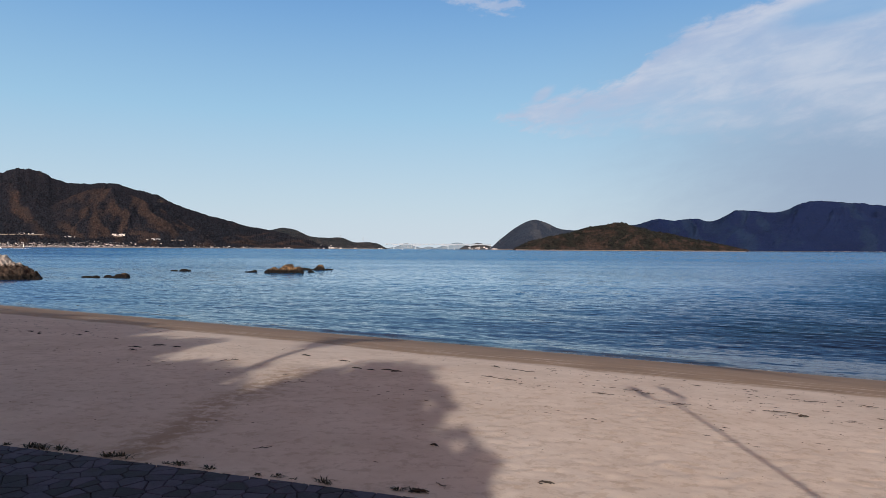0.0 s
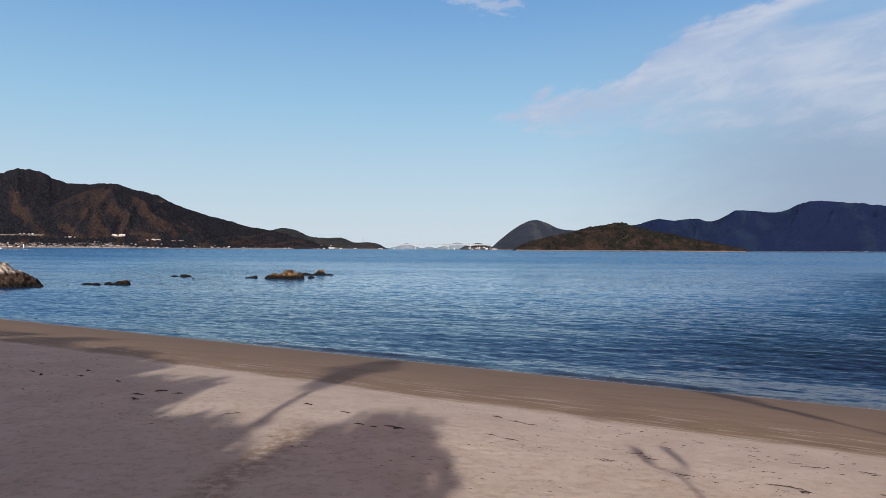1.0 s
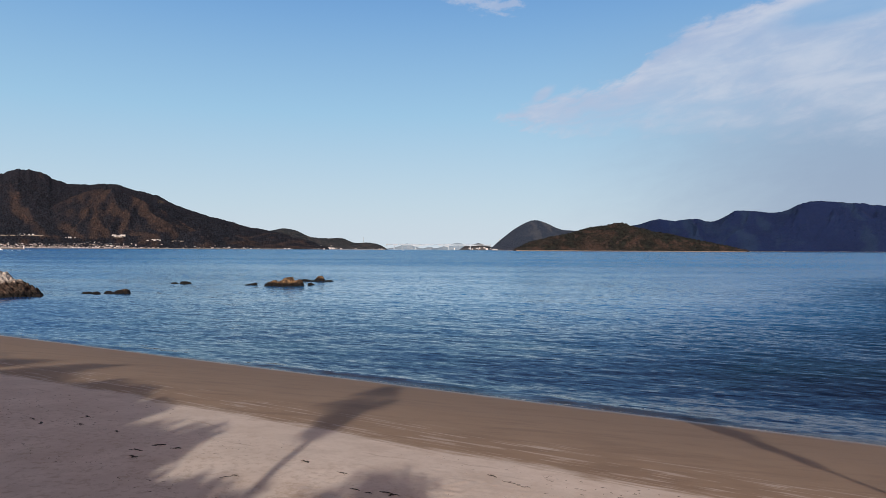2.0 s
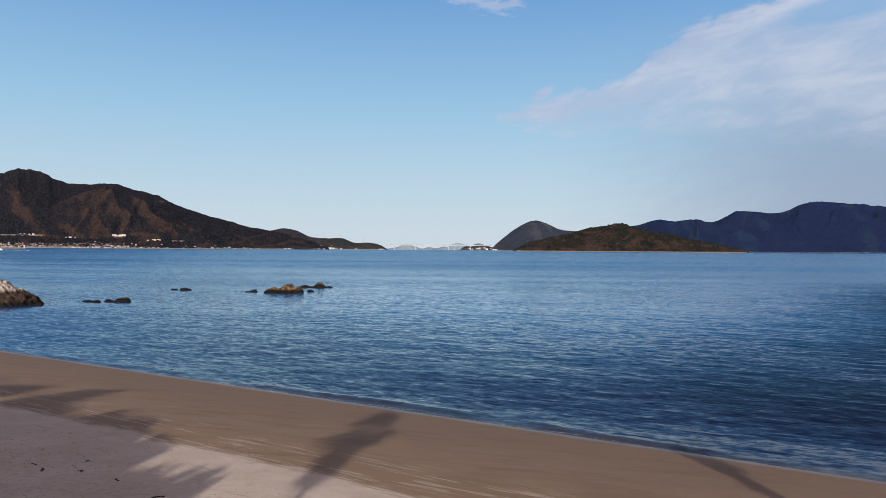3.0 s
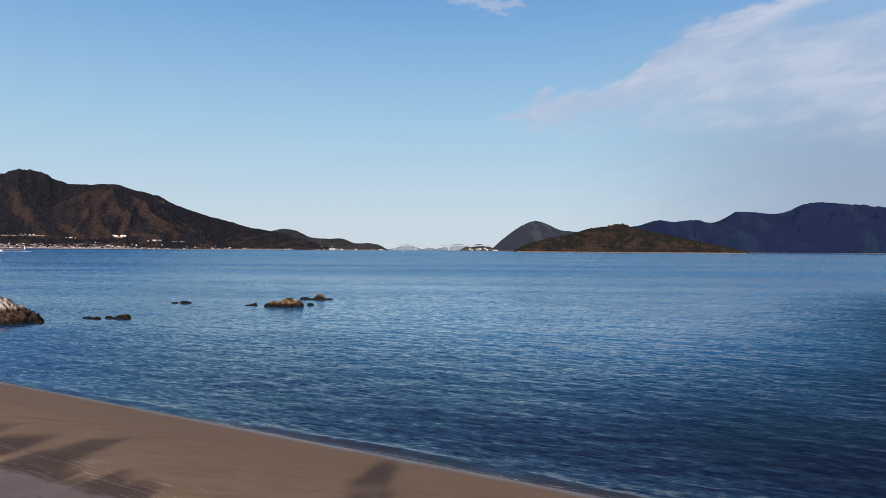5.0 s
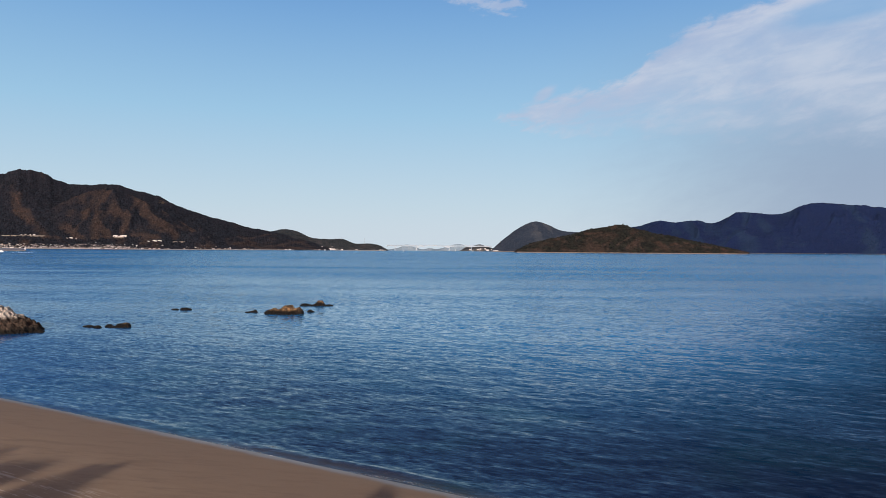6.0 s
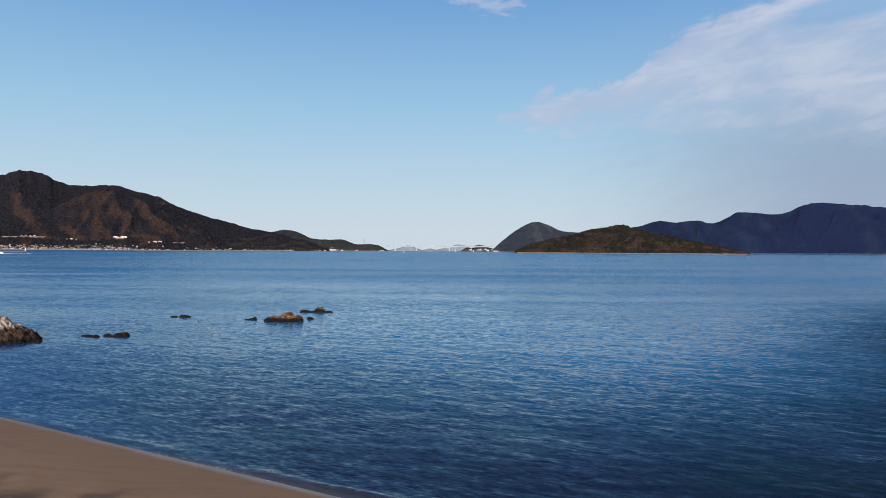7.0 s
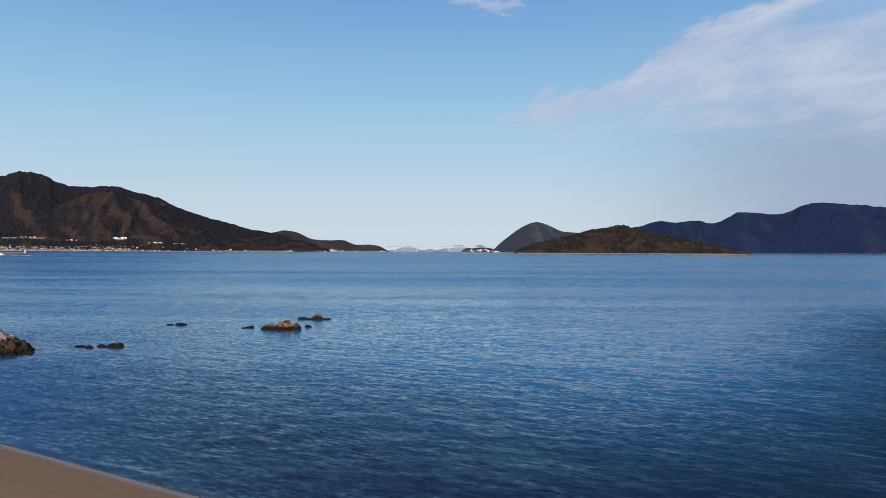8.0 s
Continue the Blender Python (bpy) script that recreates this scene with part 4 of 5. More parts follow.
def build_houses():
    rng = random.Random(12)
    kinds = [house_master(11, 8, 5.5, 3.0, M_wall, M_roof, "pale two-storey house with a dark tiled roof"),
             house_master(9, 8, 4.0, 2.8, M_wall_dark, M_roof, "brown timber house with a dark tiled roof"),
             house_master(14, 9, 6.0, 2.4, M_white_wall, M_roof_light, "white house with a pale metal roof"),
             house_master(18, 10, 8.5, 0, M_white_wall, M_roof_light, "flat-roofed white block building", True)]

    def put(master, hill, q, v, turn):
        crest, depth, height, _, _, _ = hill
        y = float(depth(q, v))
        z = float(height(q, v))
        return (q * y, y, max(z, 2.2), turn)

    spots = []                               # kind, hill, bearing, place up the slope, size

    def scatter(n, mix, hill, q0, q1, v0, v1, size=0.8):
        for _ in range(n):
            spots.append((rng.choices((0, 1, 2, 3), mix)[0], hill, rng.uniform(q0, q1), rng.uniform(v0, v1), size * rng.uniform(0.8, 1.15)))

    scatter(40, (5, 5, 2, 0), LEFT, -0.66, -0.55, 0.010, 0.16)          # shore village
    scatter(52, (5, 5, 2, 0), LEFT, -0.56, -0.455, 0.010, 0.19)
    scatter(12, (4, 5, 1, 0), LEFT, -0.545, -0.47, 0.17, 0.22)
    scatter(18, (4, 4, 1, 0), LEFT, -0.455, -0.27, 0.012, 0.13)
    scatter(9, (5, 4, 2, 0), LEFT, -0.30, -0.172, 0.004, 0.06, 0.8)
    scatter(5, (2, 1, 1, 0), LEFT, -0.40, -0.33, 0.08, 0.13)
    scatter(16, (3, 1, 6, 2), HEAD, -0.222, -0.175, 0.005, 0.14, 0.95)
    scatter(14, (3, 1, 6, 3), HEAD, -0.168, -0.125, 0.005, 0.06, 1.0)
    scatter(4, (3, 0, 3, 0), HEAD, -0.12, -0.09, 0.005, 0.04, 0.9)         # fishing town
    scatter(6, (3, 0, 2, 0), HEAD, -0.22, -0.16, 0.12, 0.30)
    scatter(10, (1, 0, 3, 1), CONE, 0.071, 0.080, 0.01, 0.08)
    scatter(14, (1, 0, 3, 1), SPIT, 0.036, 0.072, 0.02, 0.4)
    scatter(6, (4, 2, 4, 0), HEAD, -0.21, -0.16, 0.10, 0.22, 0.9)
    for q0, q1, n in ((0.45, 0.47, 4), (0.49, 0.50, 2), (0.555, 0.57, 3), (0.585, 0.60, 6), (0.615, 0.66, 14), (0.44, 0.66, 10)):
        scatter(n, (3, 1, 3, 0), RANGE, q0, q1, 0.0, 0.018, 0.38)         # hamlets under the mountains
    vs = np.linspace(0.03, 0.6, 400)
    for q0, q1, level, n, size in ((-0.505, -0.466, 70.0, 9, 1.15), (-0.495, -0.472, 86.0, 6, 1.2), (-0.622, -0.600, 78.0, 4, 1.0), (-0.560, -0.525, 60.0, 4, 0.9), (-0.44, -0.41, 43.0, 3, 0.9)):
        for k in range(n):                                                  # school and houses on their terraces
            q = q0 + (q1 - q0) * (k + rng.uniform(0.2, 0.8)) / n
            v = float(vs[np.argmax(LEFT[2](np.full(400, q), vs) > level)]) - 0.006
            spots.append((rng.choices((0, 2, 3), (2, 3, 3))[0], LEFT, q, v, size * rng.uniform(0.8, 1.15)))
    used = set()
    for kind, hill, q, v, size in spots:
        x, y, z, turn = put(kinds[kind], hill, q, v, rng.uniform(-35, 35))
        m = pose(x, y, z, 0, 0, turn) @ Matrix.Scale(size, 4)
        if kind in used:
            copy_thing(kinds[kind], m)
        else:
            used.add(kind)
            kinds[kind].matrix_basis = m


build_houses()


def build_far_houses():
    """Roofs and walls of the crowded village behind the ones on the front."""
    rng = np.random.default_rng(33)
    vs, fs, mi, n = [], [], [], 0
    crest, depth, height, _, _, _ = LEFT
    for k in range(370):
        q = rng.uniform(-0.66, -0.455) if k < 330 else rng.uniform(-0.455, -0.18)
        v = rng.uniform(0.008, 0.17) if k < 330 else rng.uniform(0.006, 0.07)
        y = float(depth(q, v))
        x, z = q * y, max(float(height(q, v)), 2.0)
        w, d, h, r, t = rng.uniform(3, 6), rng.uniform(2.5, 4.5), rng.uniform(2.8, 5.5), rng.uniform(1.2, 2.4), rng.uniform(-0.6, 0.6)
        c, s = math.cos(t), math.sin(t)
        pts = [(-w, -d, -3), (w, -d, -3), (w, d, -3), (-w, d, -3), (-w, -d, h), (w, -d, h), (w, d, h), (-w, d, h), (-w * 0.7, 0, h + r), (w * 0.7, 0, h + r)]
        vs += [(x + a * c - b * s, y + a * s + b * c, z + e) for a, b, e in pts]
        faces = [(0, 1, 5), (0, 5, 4), (1, 2, 6), (1, 6, 5), (3, 0, 4), (3, 4, 7), (4, 5, 9), (4, 9, 8), (6, 7, 8), (6, 8, 9), (5, 6, 9), (7, 4, 8)]
        fs += [tuple(n + i for i in f) for f in faces]
        wall = int(rng.choice([0, 0, 1, 1, 3]))
        mi += [wall] * 6 + [2] * 6
        n += 10
    me = fast_mesh("far_houses", vs, fs, False)
    for m in (M_wall, M_wall_dark, M_roof, M_white_wall):
        me.materials.append(m)
    me.polygons.foreach_set("material_index", np.array(mi, np.int32))
    tagged(link("far_houses", me, None), "crowded small grey-roofed village houses along the shore", "houses", kind="stuff")


build_far_houses()


def build_terraces():
    """Retaining walls and roads cut into the slope behind the village."""
    crest, depth, height, _, _, _ = LEFT
    vs = np.linspace(0.03, 0.6, 400)
    for q0, q1, level, h in ((-0.650, -0.585, 72.0, 2.0), (-0.510, -0.470, 66.0, 2.0), (-0.495, -0.472, 82.0, 1.6), (-0.398, -0.380, 44.0, 1.6)):
        q = np.linspace(q0, q1, 24)
        v = np.array([vs[np.argmax(height(np.full(400, a), vs) > level)] for a in q])
        v = np.convolve(np.pad(v, 5, "edge"), np.ones(11) / 11, "valid")
        y = depth(q, v) - 14
        rows = [np.stack([q * (y + dy), y + dy, level + dz + 0 * q], 1) for dy, dz in ((0, -4), (0, h), (26, h + 1.5), (26, -22))]
        me = fast_mesh("retaining_wall", np.concatenate(rows), grid_faces(24, 4), False)
        tagged(link("retaining_wall", me, M_terrace), "long pale retaining wall and road on the hillside", "retaining wall", kind="structure")


build_terraces()


def build_breakwater():
    ob = thing("breakwater", -1400, 2280, 0, "low grey concrete harbour breakwater with a white beacon", "breakwater")
    bm = bmesh.new()
    tube(bm, [(-160, 0, 0.6), (-80, -2, 0.6), (0, 0, 0.6), (1, 0, 0.6)], [3.4, 3.4, 3.4, 1.0], 8)
    for v in bm.verts:
        v.co.z = min(v.co.z, 3.2)
    part("mole", bm, M_road, ob)
    bm = bmesh.new()
    box(bm, -160, 1.2, 3.0, -3, 2.0, 4.3)
    part("parapet", bm, M_road, ob)
    bea = thing("beacon", -1402, 2280, 3.2, "small white harbour beacon tower on the breakwater", "beacon")
    bm = bmesh.new()
    tube(bm, [(0, 0, 0), (0, 0, 1), (0, 0, 9)], [2.0, 1.5, 1.1], 10)
    part("tower", bm, M_white, bea)
    bm = bmesh.new()
    tube(bm, [(0, 0, 9), (0, 0, 9.4)], [1.7, 1.7], 10)
    part("gallery", bm, M_white, bea)
    bm = bmesh.new()
    tube(bm, [(0, 0, 9.4), (0, 0, 11), (0, 0, 12)], [0.9, 0.9, 0.2], 8)
    part("lantern", bm, M_white, bea)


build_breakwater()


def build_boat():
    x, y = -1190, 1830
    ob = thing("motor_boat", x, y, 0, "small white motor boat under way off the village", "boat", rz=4)
    bm = bmesh.new()
    secs = [(-7, 1.6, 1.3, 0.3), (-6.5, 1.9, 1.5, -0.3), (-1, 2.0, 1.8, -0.5), (4, 1.5, 2.2, -0.4), (7, 0.1, 2.7, 0.4)]
    rings = []
    for sx, hw, top, keel in secs:
        rings.append([bm.verts.new((-sx, s * hw * k, z)) for s, k, z in ((-1, 1, top), (-1, 0.7, keel), (1, 0.7, keel), (1, 1, top))])
    for a, b in zip(rings, rings[1:]):
        for k in range(4):
            bm.faces.new((a[k], a[(k + 1) % 4], b[(k + 1) % 4], b[k]))
    bm.faces.new(rings[0])
    bm.faces.new(rings[-1][::-1])
    part("hull", bm, M_white, ob)
    bm = bmesh.new()
    box(bm, -1.5, -1.2, 1.6, 3.5, 1.2, 4.4, bevel=0.3)
    cab = part("cabin", bm, M_white, ob)
    bm = bmesh.new()
    box(bm, -1.56, -1.0, 3.1, -1.50, 1.0, 4.0)
    part("windscreen", bm, M_glass, cab)
    bm = bmesh.new()
    tube(bm, [(1.5, 0, 4.4), (1.5, 0, 7.5)], [0.12, 0.06], 6)
    part("mast", bm, M_white, ob)
    # broken foam behind the stern
    rng = random.Random(3)
    bm = bmesh.new()
    for _ in range(120):
        d = rng.random() ** 1.6 * 75
        cx, cy, r = 7 + d, rng.uniform(-1, 1) * (1 + d * 0.035), rng.uniform(0.4, 1.6)
        vs = [bm.verts.new((cx + r * 2.2 * math.cos(t), cy + r * 0.6 * math.sin(t), 0.13)) for t in (k * 1.047 for k in range(6))]
        top = bm.verts.new((cx, cy, 0.13 + rng.uniform(0.1, 0.3)))
        for k in range(6):
            bm.faces.new((vs[k], vs[(k + 1) % 6], top))
    wake = part("wake", bm, M_white)
    wake.matrix_basis = pose(x, y, 0, 0, 0, 4)
    tagged(wake, "thin broken white wake behind the boat", "wake", kind="stuff")


build_boat()


def build_bridge():
    d = 4790.0
    ob = thing("bridge", 0, d, 0, "long pale steel girder bridge across the strait", "bridge")
    x0, x1, deck = -0.084 * d, 0.070 * d, 36.0
    bm = bmesh.new()
    box(bm, x0, -5, deck, x1, 5, deck + 1.8)
    part("deck", bm, M_bridge, ob)
    bm = bmesh.new()
    box(bm, x0, -5.4, deck + 1.8, x1, -5.0, deck + 3.0)
    part("parapet", bm, M_bridge, ob)
    piers = (-0.0719 * d, -0.0404 * d, 0.0076 * d, 0.0399 * d)
    for px in piers:
        bm = bmesh.new()
        box(bm, px - 4, -4, -4, px + 4, 4, 12)
        box(bm, px - 2.4, -3.5, 12, px + 2.4, 3.5, deck)
        part("pier", bm, M_bridge, ob)
    # haunched girders over the two main piers, arched between
    spans = [(x0, piers[0]), (piers[0], piers[1]), (piers[1], piers[2]), (piers[2], piers[3]), (piers[3], x1)]
    for a, b in spans:
        bm = bmesh.new()
        n = 16
        prev = None
        for k in range(n + 1):
            t = k / n
            x = a + (b - a) * t
            drop = 3.0 + (14.0 if (b - a) > 190 else 7.0) * (2 * t - 1) ** 2 * (1.0 if 0.0 <= t <= 1.0 else 0)
            row = [bm.verts.new((x, yy, zz)) for yy, zz in ((-3.2, deck), (-3.2, deck - drop), (3.2, deck - drop), (3.2, deck))]
            if prev:
                for j in range(4):
                    bm.faces.new((prev[j], prev[(j + 1) % 4], row[(j + 1) % 4], row[j]))
            prev = row
        part("girder", bm, M_bridge, ob)
    me = None
    for k in range(26):
        x = x0 + (x1 - x0) * (k + 0.5) / 26
        if me is None:
            bm = bmesh.new()
            tube(bm, [(0, 0, 0), (0, 0, 8.5), (0, -2.0, 9.2)], [0.35, 0.28, 0.25], 5)
            o = part("lamp_post", bm, M_bridge, ob)
            me = o.data
        else:
            o = link("lamp_post", me, None, ob)
        o.location = (x, -4, deck + 1.8)


build_bridge()


def buoy(x, y, size):
    ob = thing("buoy", x, y, 0.1, "small white channel buoy floating in the strait", "buoy", "buoys in the strait")
    bm = bmesh.new()
    tube(bm, [(0, 0, -1), (0, 0, 0.6), (0, 0, 1.0)], [1.4 * size, 1.5 * size, 0.9 * size], 10)
    part("float", bm, M_white, ob)
    bm = bmesh.new()
    tube(bm, [(0, 0, 1.0), (0, 0, 3.0 * size), (0, 0, 5.0 * size)], [0.8 * size, 0.5 * size, 0.35 * size], 8)
    part("tower", bm, M_white, ob)
    bm = bmesh.new()
    tube(bm, [(0, 0, 5.0 * size), (0, 0, 6.2 * size)], [0.7 * size, 0.1], 8)
    part("top_mark", bm, M_white, ob)


for _x, _y, _s in ((-180, 3050, 1.0), (75, 4500, 2.0), (195, 4560, 2.0)):
    buoy(_x, _y, _s)


def mast(q, d, z0, h, label):
    ob = thing("radio_mast", q * d, d, z0, label, "mast", "masts")
    bm = bmesh.new()
    tube(bm, [(0, 0, -6), (0, 0, h * 0.6), (0, 0, h)], [1.1, 0.7, 0.3], 5)
    part("pole", bm, M_conc, ob)
    bm = bmesh.new()
    box(bm, -3.5, -0.3, h * 0.85, 3.5, 0.3, h * 0.85 + 0.6)
    part("crossarm", bm, M_conc, ob)


for _q, _d, _z, _h in ((-0.117, 4700, 44, 42), (-0.150, 4700, 70, 22), (0.083, 4600, 40, 36)):
    mast(_q, _d, _z, _h, "thin grey pylon standing on the wooded headland")

# ---- rocks in the sea ----


def rock(lumps, mat, label, seed, group="rocks in the shallows", detail=0.17, slope=0.0):
    """A reef of fused boulders: lumps of (dx, dy, rx, ry, top)."""
    cx, cy = lumps[0][5], lumps[0][6]
    x0, x1 = min(l[0] - l[2] for l in lumps) * 1.15 - 0.5, max(l[0] + l[2] for l in lumps) * 1.15 + 0.5
    y0, y1 = min(l[1] - l[3] for l in lumps) * 1.15 - 0.5, max(l[1] + l[3] for l in lumps) * 1.15 + 0.5
    nx, ny = int((x1 - x0) / detail) + 2, int((y1 - y0) / detail) + 2
    gx, gy = np.meshgrid(np.linspace(x0, x1, nx), np.linspace(y0, y1, ny))
    wx = gx + (fbm(gx * 0.9 + seed, gy * 0.9, 3, seed) - 0.5) * 0.9 * min(1.0, lumps[0][2] * 0.5)
    wy = gy + (fbm(gx * 0.9, gy * 0.9 + seed, 3, seed + 50) - 0.5) * 0.9 * min(1.0, lumps[0][2] * 0.5)
    z = np.full(gx.shape, -1.1)
    for dx, dy, rx, ry, top, _, _ in lumps:
        r = ((wx - dx) / rx) ** 2 + ((wy - dy) / ry) ** 2
        dome = top * ((1 - slope) * np.sqrt(np.clip(1 - r, 0, 1)) ** 0.9 + slope * np.clip(1.18 * (1 - np.sqrt(r)), 0, 0.96))
        dome = np.where(r < 1, dome, -1.1 * smooth(r, 0.9, 1.25))
        z = np.maximum(z, dome)
    wet = np.clip(z / 0.5, 0, 1)
    size = max(l[4] for l in lumps)
    z = z + wet * size * ((fbm(gx * 1.1, gy * 1.1, 4, seed + 7) - 0.5) * 0.30 - np.abs(fbm(gx * 0.7 + 9, gy * 0.7, 3, seed + 9) - 0.5) * 0.45)
    ob = link("rock", fast_mesh("rock", np.stack([gx.ravel(), gy.ravel(), z.ravel()], 1), grid_faces(nx, ny)), mat)
    ob.matrix_basis = pose(cx, cy, 0)
    return tagged(ob, label, "rock", group)


def L(cx, cy, *lumps):
    return [(*l, cx, cy) for l in lumps]


rock(L(-105.0, 156.0, (-1.5, 0, 14.0, 9.0, 6.9), (5.5, -0.6, 6.5, 5.0, 2.6), (-9, 3, 12, 8, 7.2), (10.0, -1.2, 3.6, 2.6, 0.9)), M_rock_cap,
     "large brown sea rock with a pale weathered top", 1, detail=0.20, slope=0.8)
rock(L(-91.2, 153.6, (0, 0, 0.75, 0.6, 0.75), (-1.1, 0.1, 0.8, 0.6, 0.5)), M_rock_dark, "small black weedy rock beside the large rock", 10)
rock(L(-78.2, 164.8, (0, 0, 1.5, 1.2, 0.95), (1.2, 0.3, 1.2, 1.0, 1.25), (-1.9, -0.1, 1.1, 0.9, 0.5)), M_rock, "low brown rock half awash", 2)
rock(L(-81.4, 165.6, (0, 0, 1.1, 0.7, 0.65)), M_rock_dark, "small black weedy rock awash", 3)
rock(L(-83.3, 163.6, (0, 0, 0.9, 0.8, 0.60)), M_rock_dark, "small black weedy rock awash", 13)
rock(L(-86.2, 165.2, (0, 0, 1.5, 0.8, 0.50)), M_rock_dark, "small flat black weedy rock awash", 4)
rock(L(-80.3, 211.0, (0, 0, 1.6, 1.0, 0.85), (1.3, 0.3, 1.0, 0.8, 0.6)), M_rock_dark, "flat black weedy rock awash", 5)
rock(L(-83.4, 211.4, (0, 0, 1.3, 0.8, 0.50)), M_rock_dark, "small flat black weedy rock awash", 15)
rock(L(-47.0, 201.5, (0, 0, 2.6, 2.2, 1.6), (1.2, 0.4, 2.2, 2.0, 3.1), (-3.4, -0.2, 2.0, 1.7, 1.75), (-4.9, 0.3, 1.2, 1.1, 1.2), (4.3, -0.2, 1.5, 1.3, 2.0), (0.6, -1.8, 3.4, 1.3, 0.45),
                        (-2.0, -1.5, 2.0, 1.1, 0.8)),
     M_rock, "cluster of tan boulders with a black tide line", 6, detail=0.24)
rock(L(-57.4, 205.0, (0, 0, 1.0, 0.7, 0.65), (-1.3, -0.5, 0.8, 0.6, 0.45), (0.8, 0.3, 0.6, 0.5, 0.85)), M_rock_dark, "small black weedy rock beside the boulders", 7)
rock(L(-40.6, 208.0, (0, 0, 0.85, 0.7, 0.75), (0.8, 0, 0.5, 0.4, 0.4)), M_rock_dark, "small black weedy rock beside the boulders", 8)
rock(L(-41.8, 230.5, (0, 0, 1.9, 1.4, 1.9), (-4.4, 0.2, 2.5, 1.3, 0.75), (2.6, -0.2, 2.3, 1.2, 0.55), (-1.8, -0.4, 1.6, 1.0, 0.6)), M_rock, "long low dark rock with a tan hump", 9, detail=0.22)

# ---- planting and lamp behind the beach: they stand inland and throw the long shadows ----


def leaf_cloud(bm, centre, rx, ry, rz, count, size, rng):
    """Small needle tufts scattered through a lumpy crown."""
    for _ in range(count):
        d = Vector((rng.gauss(0, 1), rng.gauss(0, 1), rng.gauss(0, 1))).normalized()
        r = min(abs(rng.gauss(0, 0.52)) + 0.12 * rng.random(), 0.95 + 0.2 * rng.random())
        p = Vector(centre) + Vector((d.x * rx * r, d.y * ry * r, d.z * rz * r))
        for _ in range(2):
            a = Vector((rng.uniform(-1, 1), rng.uniform(-1, 1), rng.uniform(-0.4, 1))).normalized() * size
            b = a.cross(Vector((rng.uniform(-1, 1), rng.uniform(-1, 1), 0.3))).normalized() * size * 0.45
            bm.faces.new([bm.verts.new(q) for q in (p - b * 0.4, p + a * 0.5 + b, p + a, p + a * 0.4 - b)])


def pine_tree(x, y, height, spread, seed, blobs, label, dense=150):
    rng = random.Random(seed)
    g = float(beach_z(shore_au(x, y)[1]))
    ob = thing("pine_tree", x, y, g - 0.05, label, "tree", "trees behind the beach")
    bm = bmesh.new()
    lean = rng.uniform(-0.5, 0.5)
    pts = [(lean * t * t, 0.3 * math.sin(3 * t), height * 0.85 * t) for t in (k / 6 for k in range(7))]
    tube(bm, pts, [0.34 * (1 - 0.75 * k / 6) for k in range(7)], 9)
    part("trunk", bm, M_bark, ob)
    crown = bmesh.new()
    for bx, by, bz, br, bh in blobs:
        limb = bmesh.new()
        z0 = min(height * 0.75, max(1.5, bz - 1.5))
        tube(limb, [(lean * (z0 / height) ** 2, 0, z0), (bx * 0.5, by * 0.5, (z0 + bz) / 2), (bx, by, bz)], [0.14, 0.09, 0.04], 6)
        part("limb", limb, M_bark, ob)
        leaf_cloud(crown, (bx, by, bz), br, br, bh, int(dense * br * bh), 0.50, rng)
    part("crown", crown, M_leaf, ob)
    return ob


def palm(x, y, height, lean, seed, label, n=28, reach=2.6):
    rng = random.Random(seed)
    g = float(beach_z(shore_au(x, y)[1]))
    ob = thing("palm_tree", x, y, g - 0.05, label, "palm tree", "palms behind the beach")
    bm = bmesh.new()
    pts = [(lean[0] * t ** 2, lean[1] * t ** 2, height * t) for t in (k / 12 for k in range(13))]
    tube(bm, pts, [0.17 - 0.07 * k / 12 + (0.008 if k % 2 else 0) for k in range(13)], 10)
    part("trunk", bm, M_bark, ob)
    # one fan leaf, shared by all
    bm = bmesh.new()
    tube(bm, [(0, 0, 0), (0, reach * 0.25, 0.05), (0, reach * 0.5, 0.0)], [0.03, 0.025, 0.015], 4)
    hub = Vector((0, reach * 0.36, 0))
    for k in range(17):
        a = radians(-85 + 170 * k / 16)
        tip = hub + Vector((math.sin(a), math.cos(a), -0.25 * abs(math.sin(a)) - 0.12)) * reach * rng.uniform(0.50, 0.66)
        side = Vector((math.cos(a), -math.sin(a), 0)) * 0.085
        mid = hub.lerp(tip, 0.5)
        bm.faces.new([bm.verts.new(p) for p in (hub, mid - side, tip, mid + side)])
    me = None
    for k in range(n):
        if me is None:
            o = part("frond", bm, M_palm, ob)
            me = o.data
        else:
            o = link("frond", me, None, ob)
        o.matrix_basis = pose(*pts[-1]) @ pose(0, 0, -0.15, 0, 0, k * 137.5 + rng.uniform(-8, 8)) @ pose(0, 0, 0, 66 - 150 * k / n + rng.uniform(-10, 10), 0, 0)
        o.scale = (rng.uniform(0.45, 1.15),) * 3
    # hanging skirt of dead leaves
    for k in range(9):
        o = link("frond", me, None, ob)
        zz = -0.5 - 1.9 * k / 9
        o.matrix_basis = pose(*pts[-1]) @ pose(0, 0, zz, 0, 0, k * 137.5) @ pose(0, 0, 0, -78, 0, 0) @ Matrix.Diagonal((0.7, 0.8, 0.7, 1))
    return ob


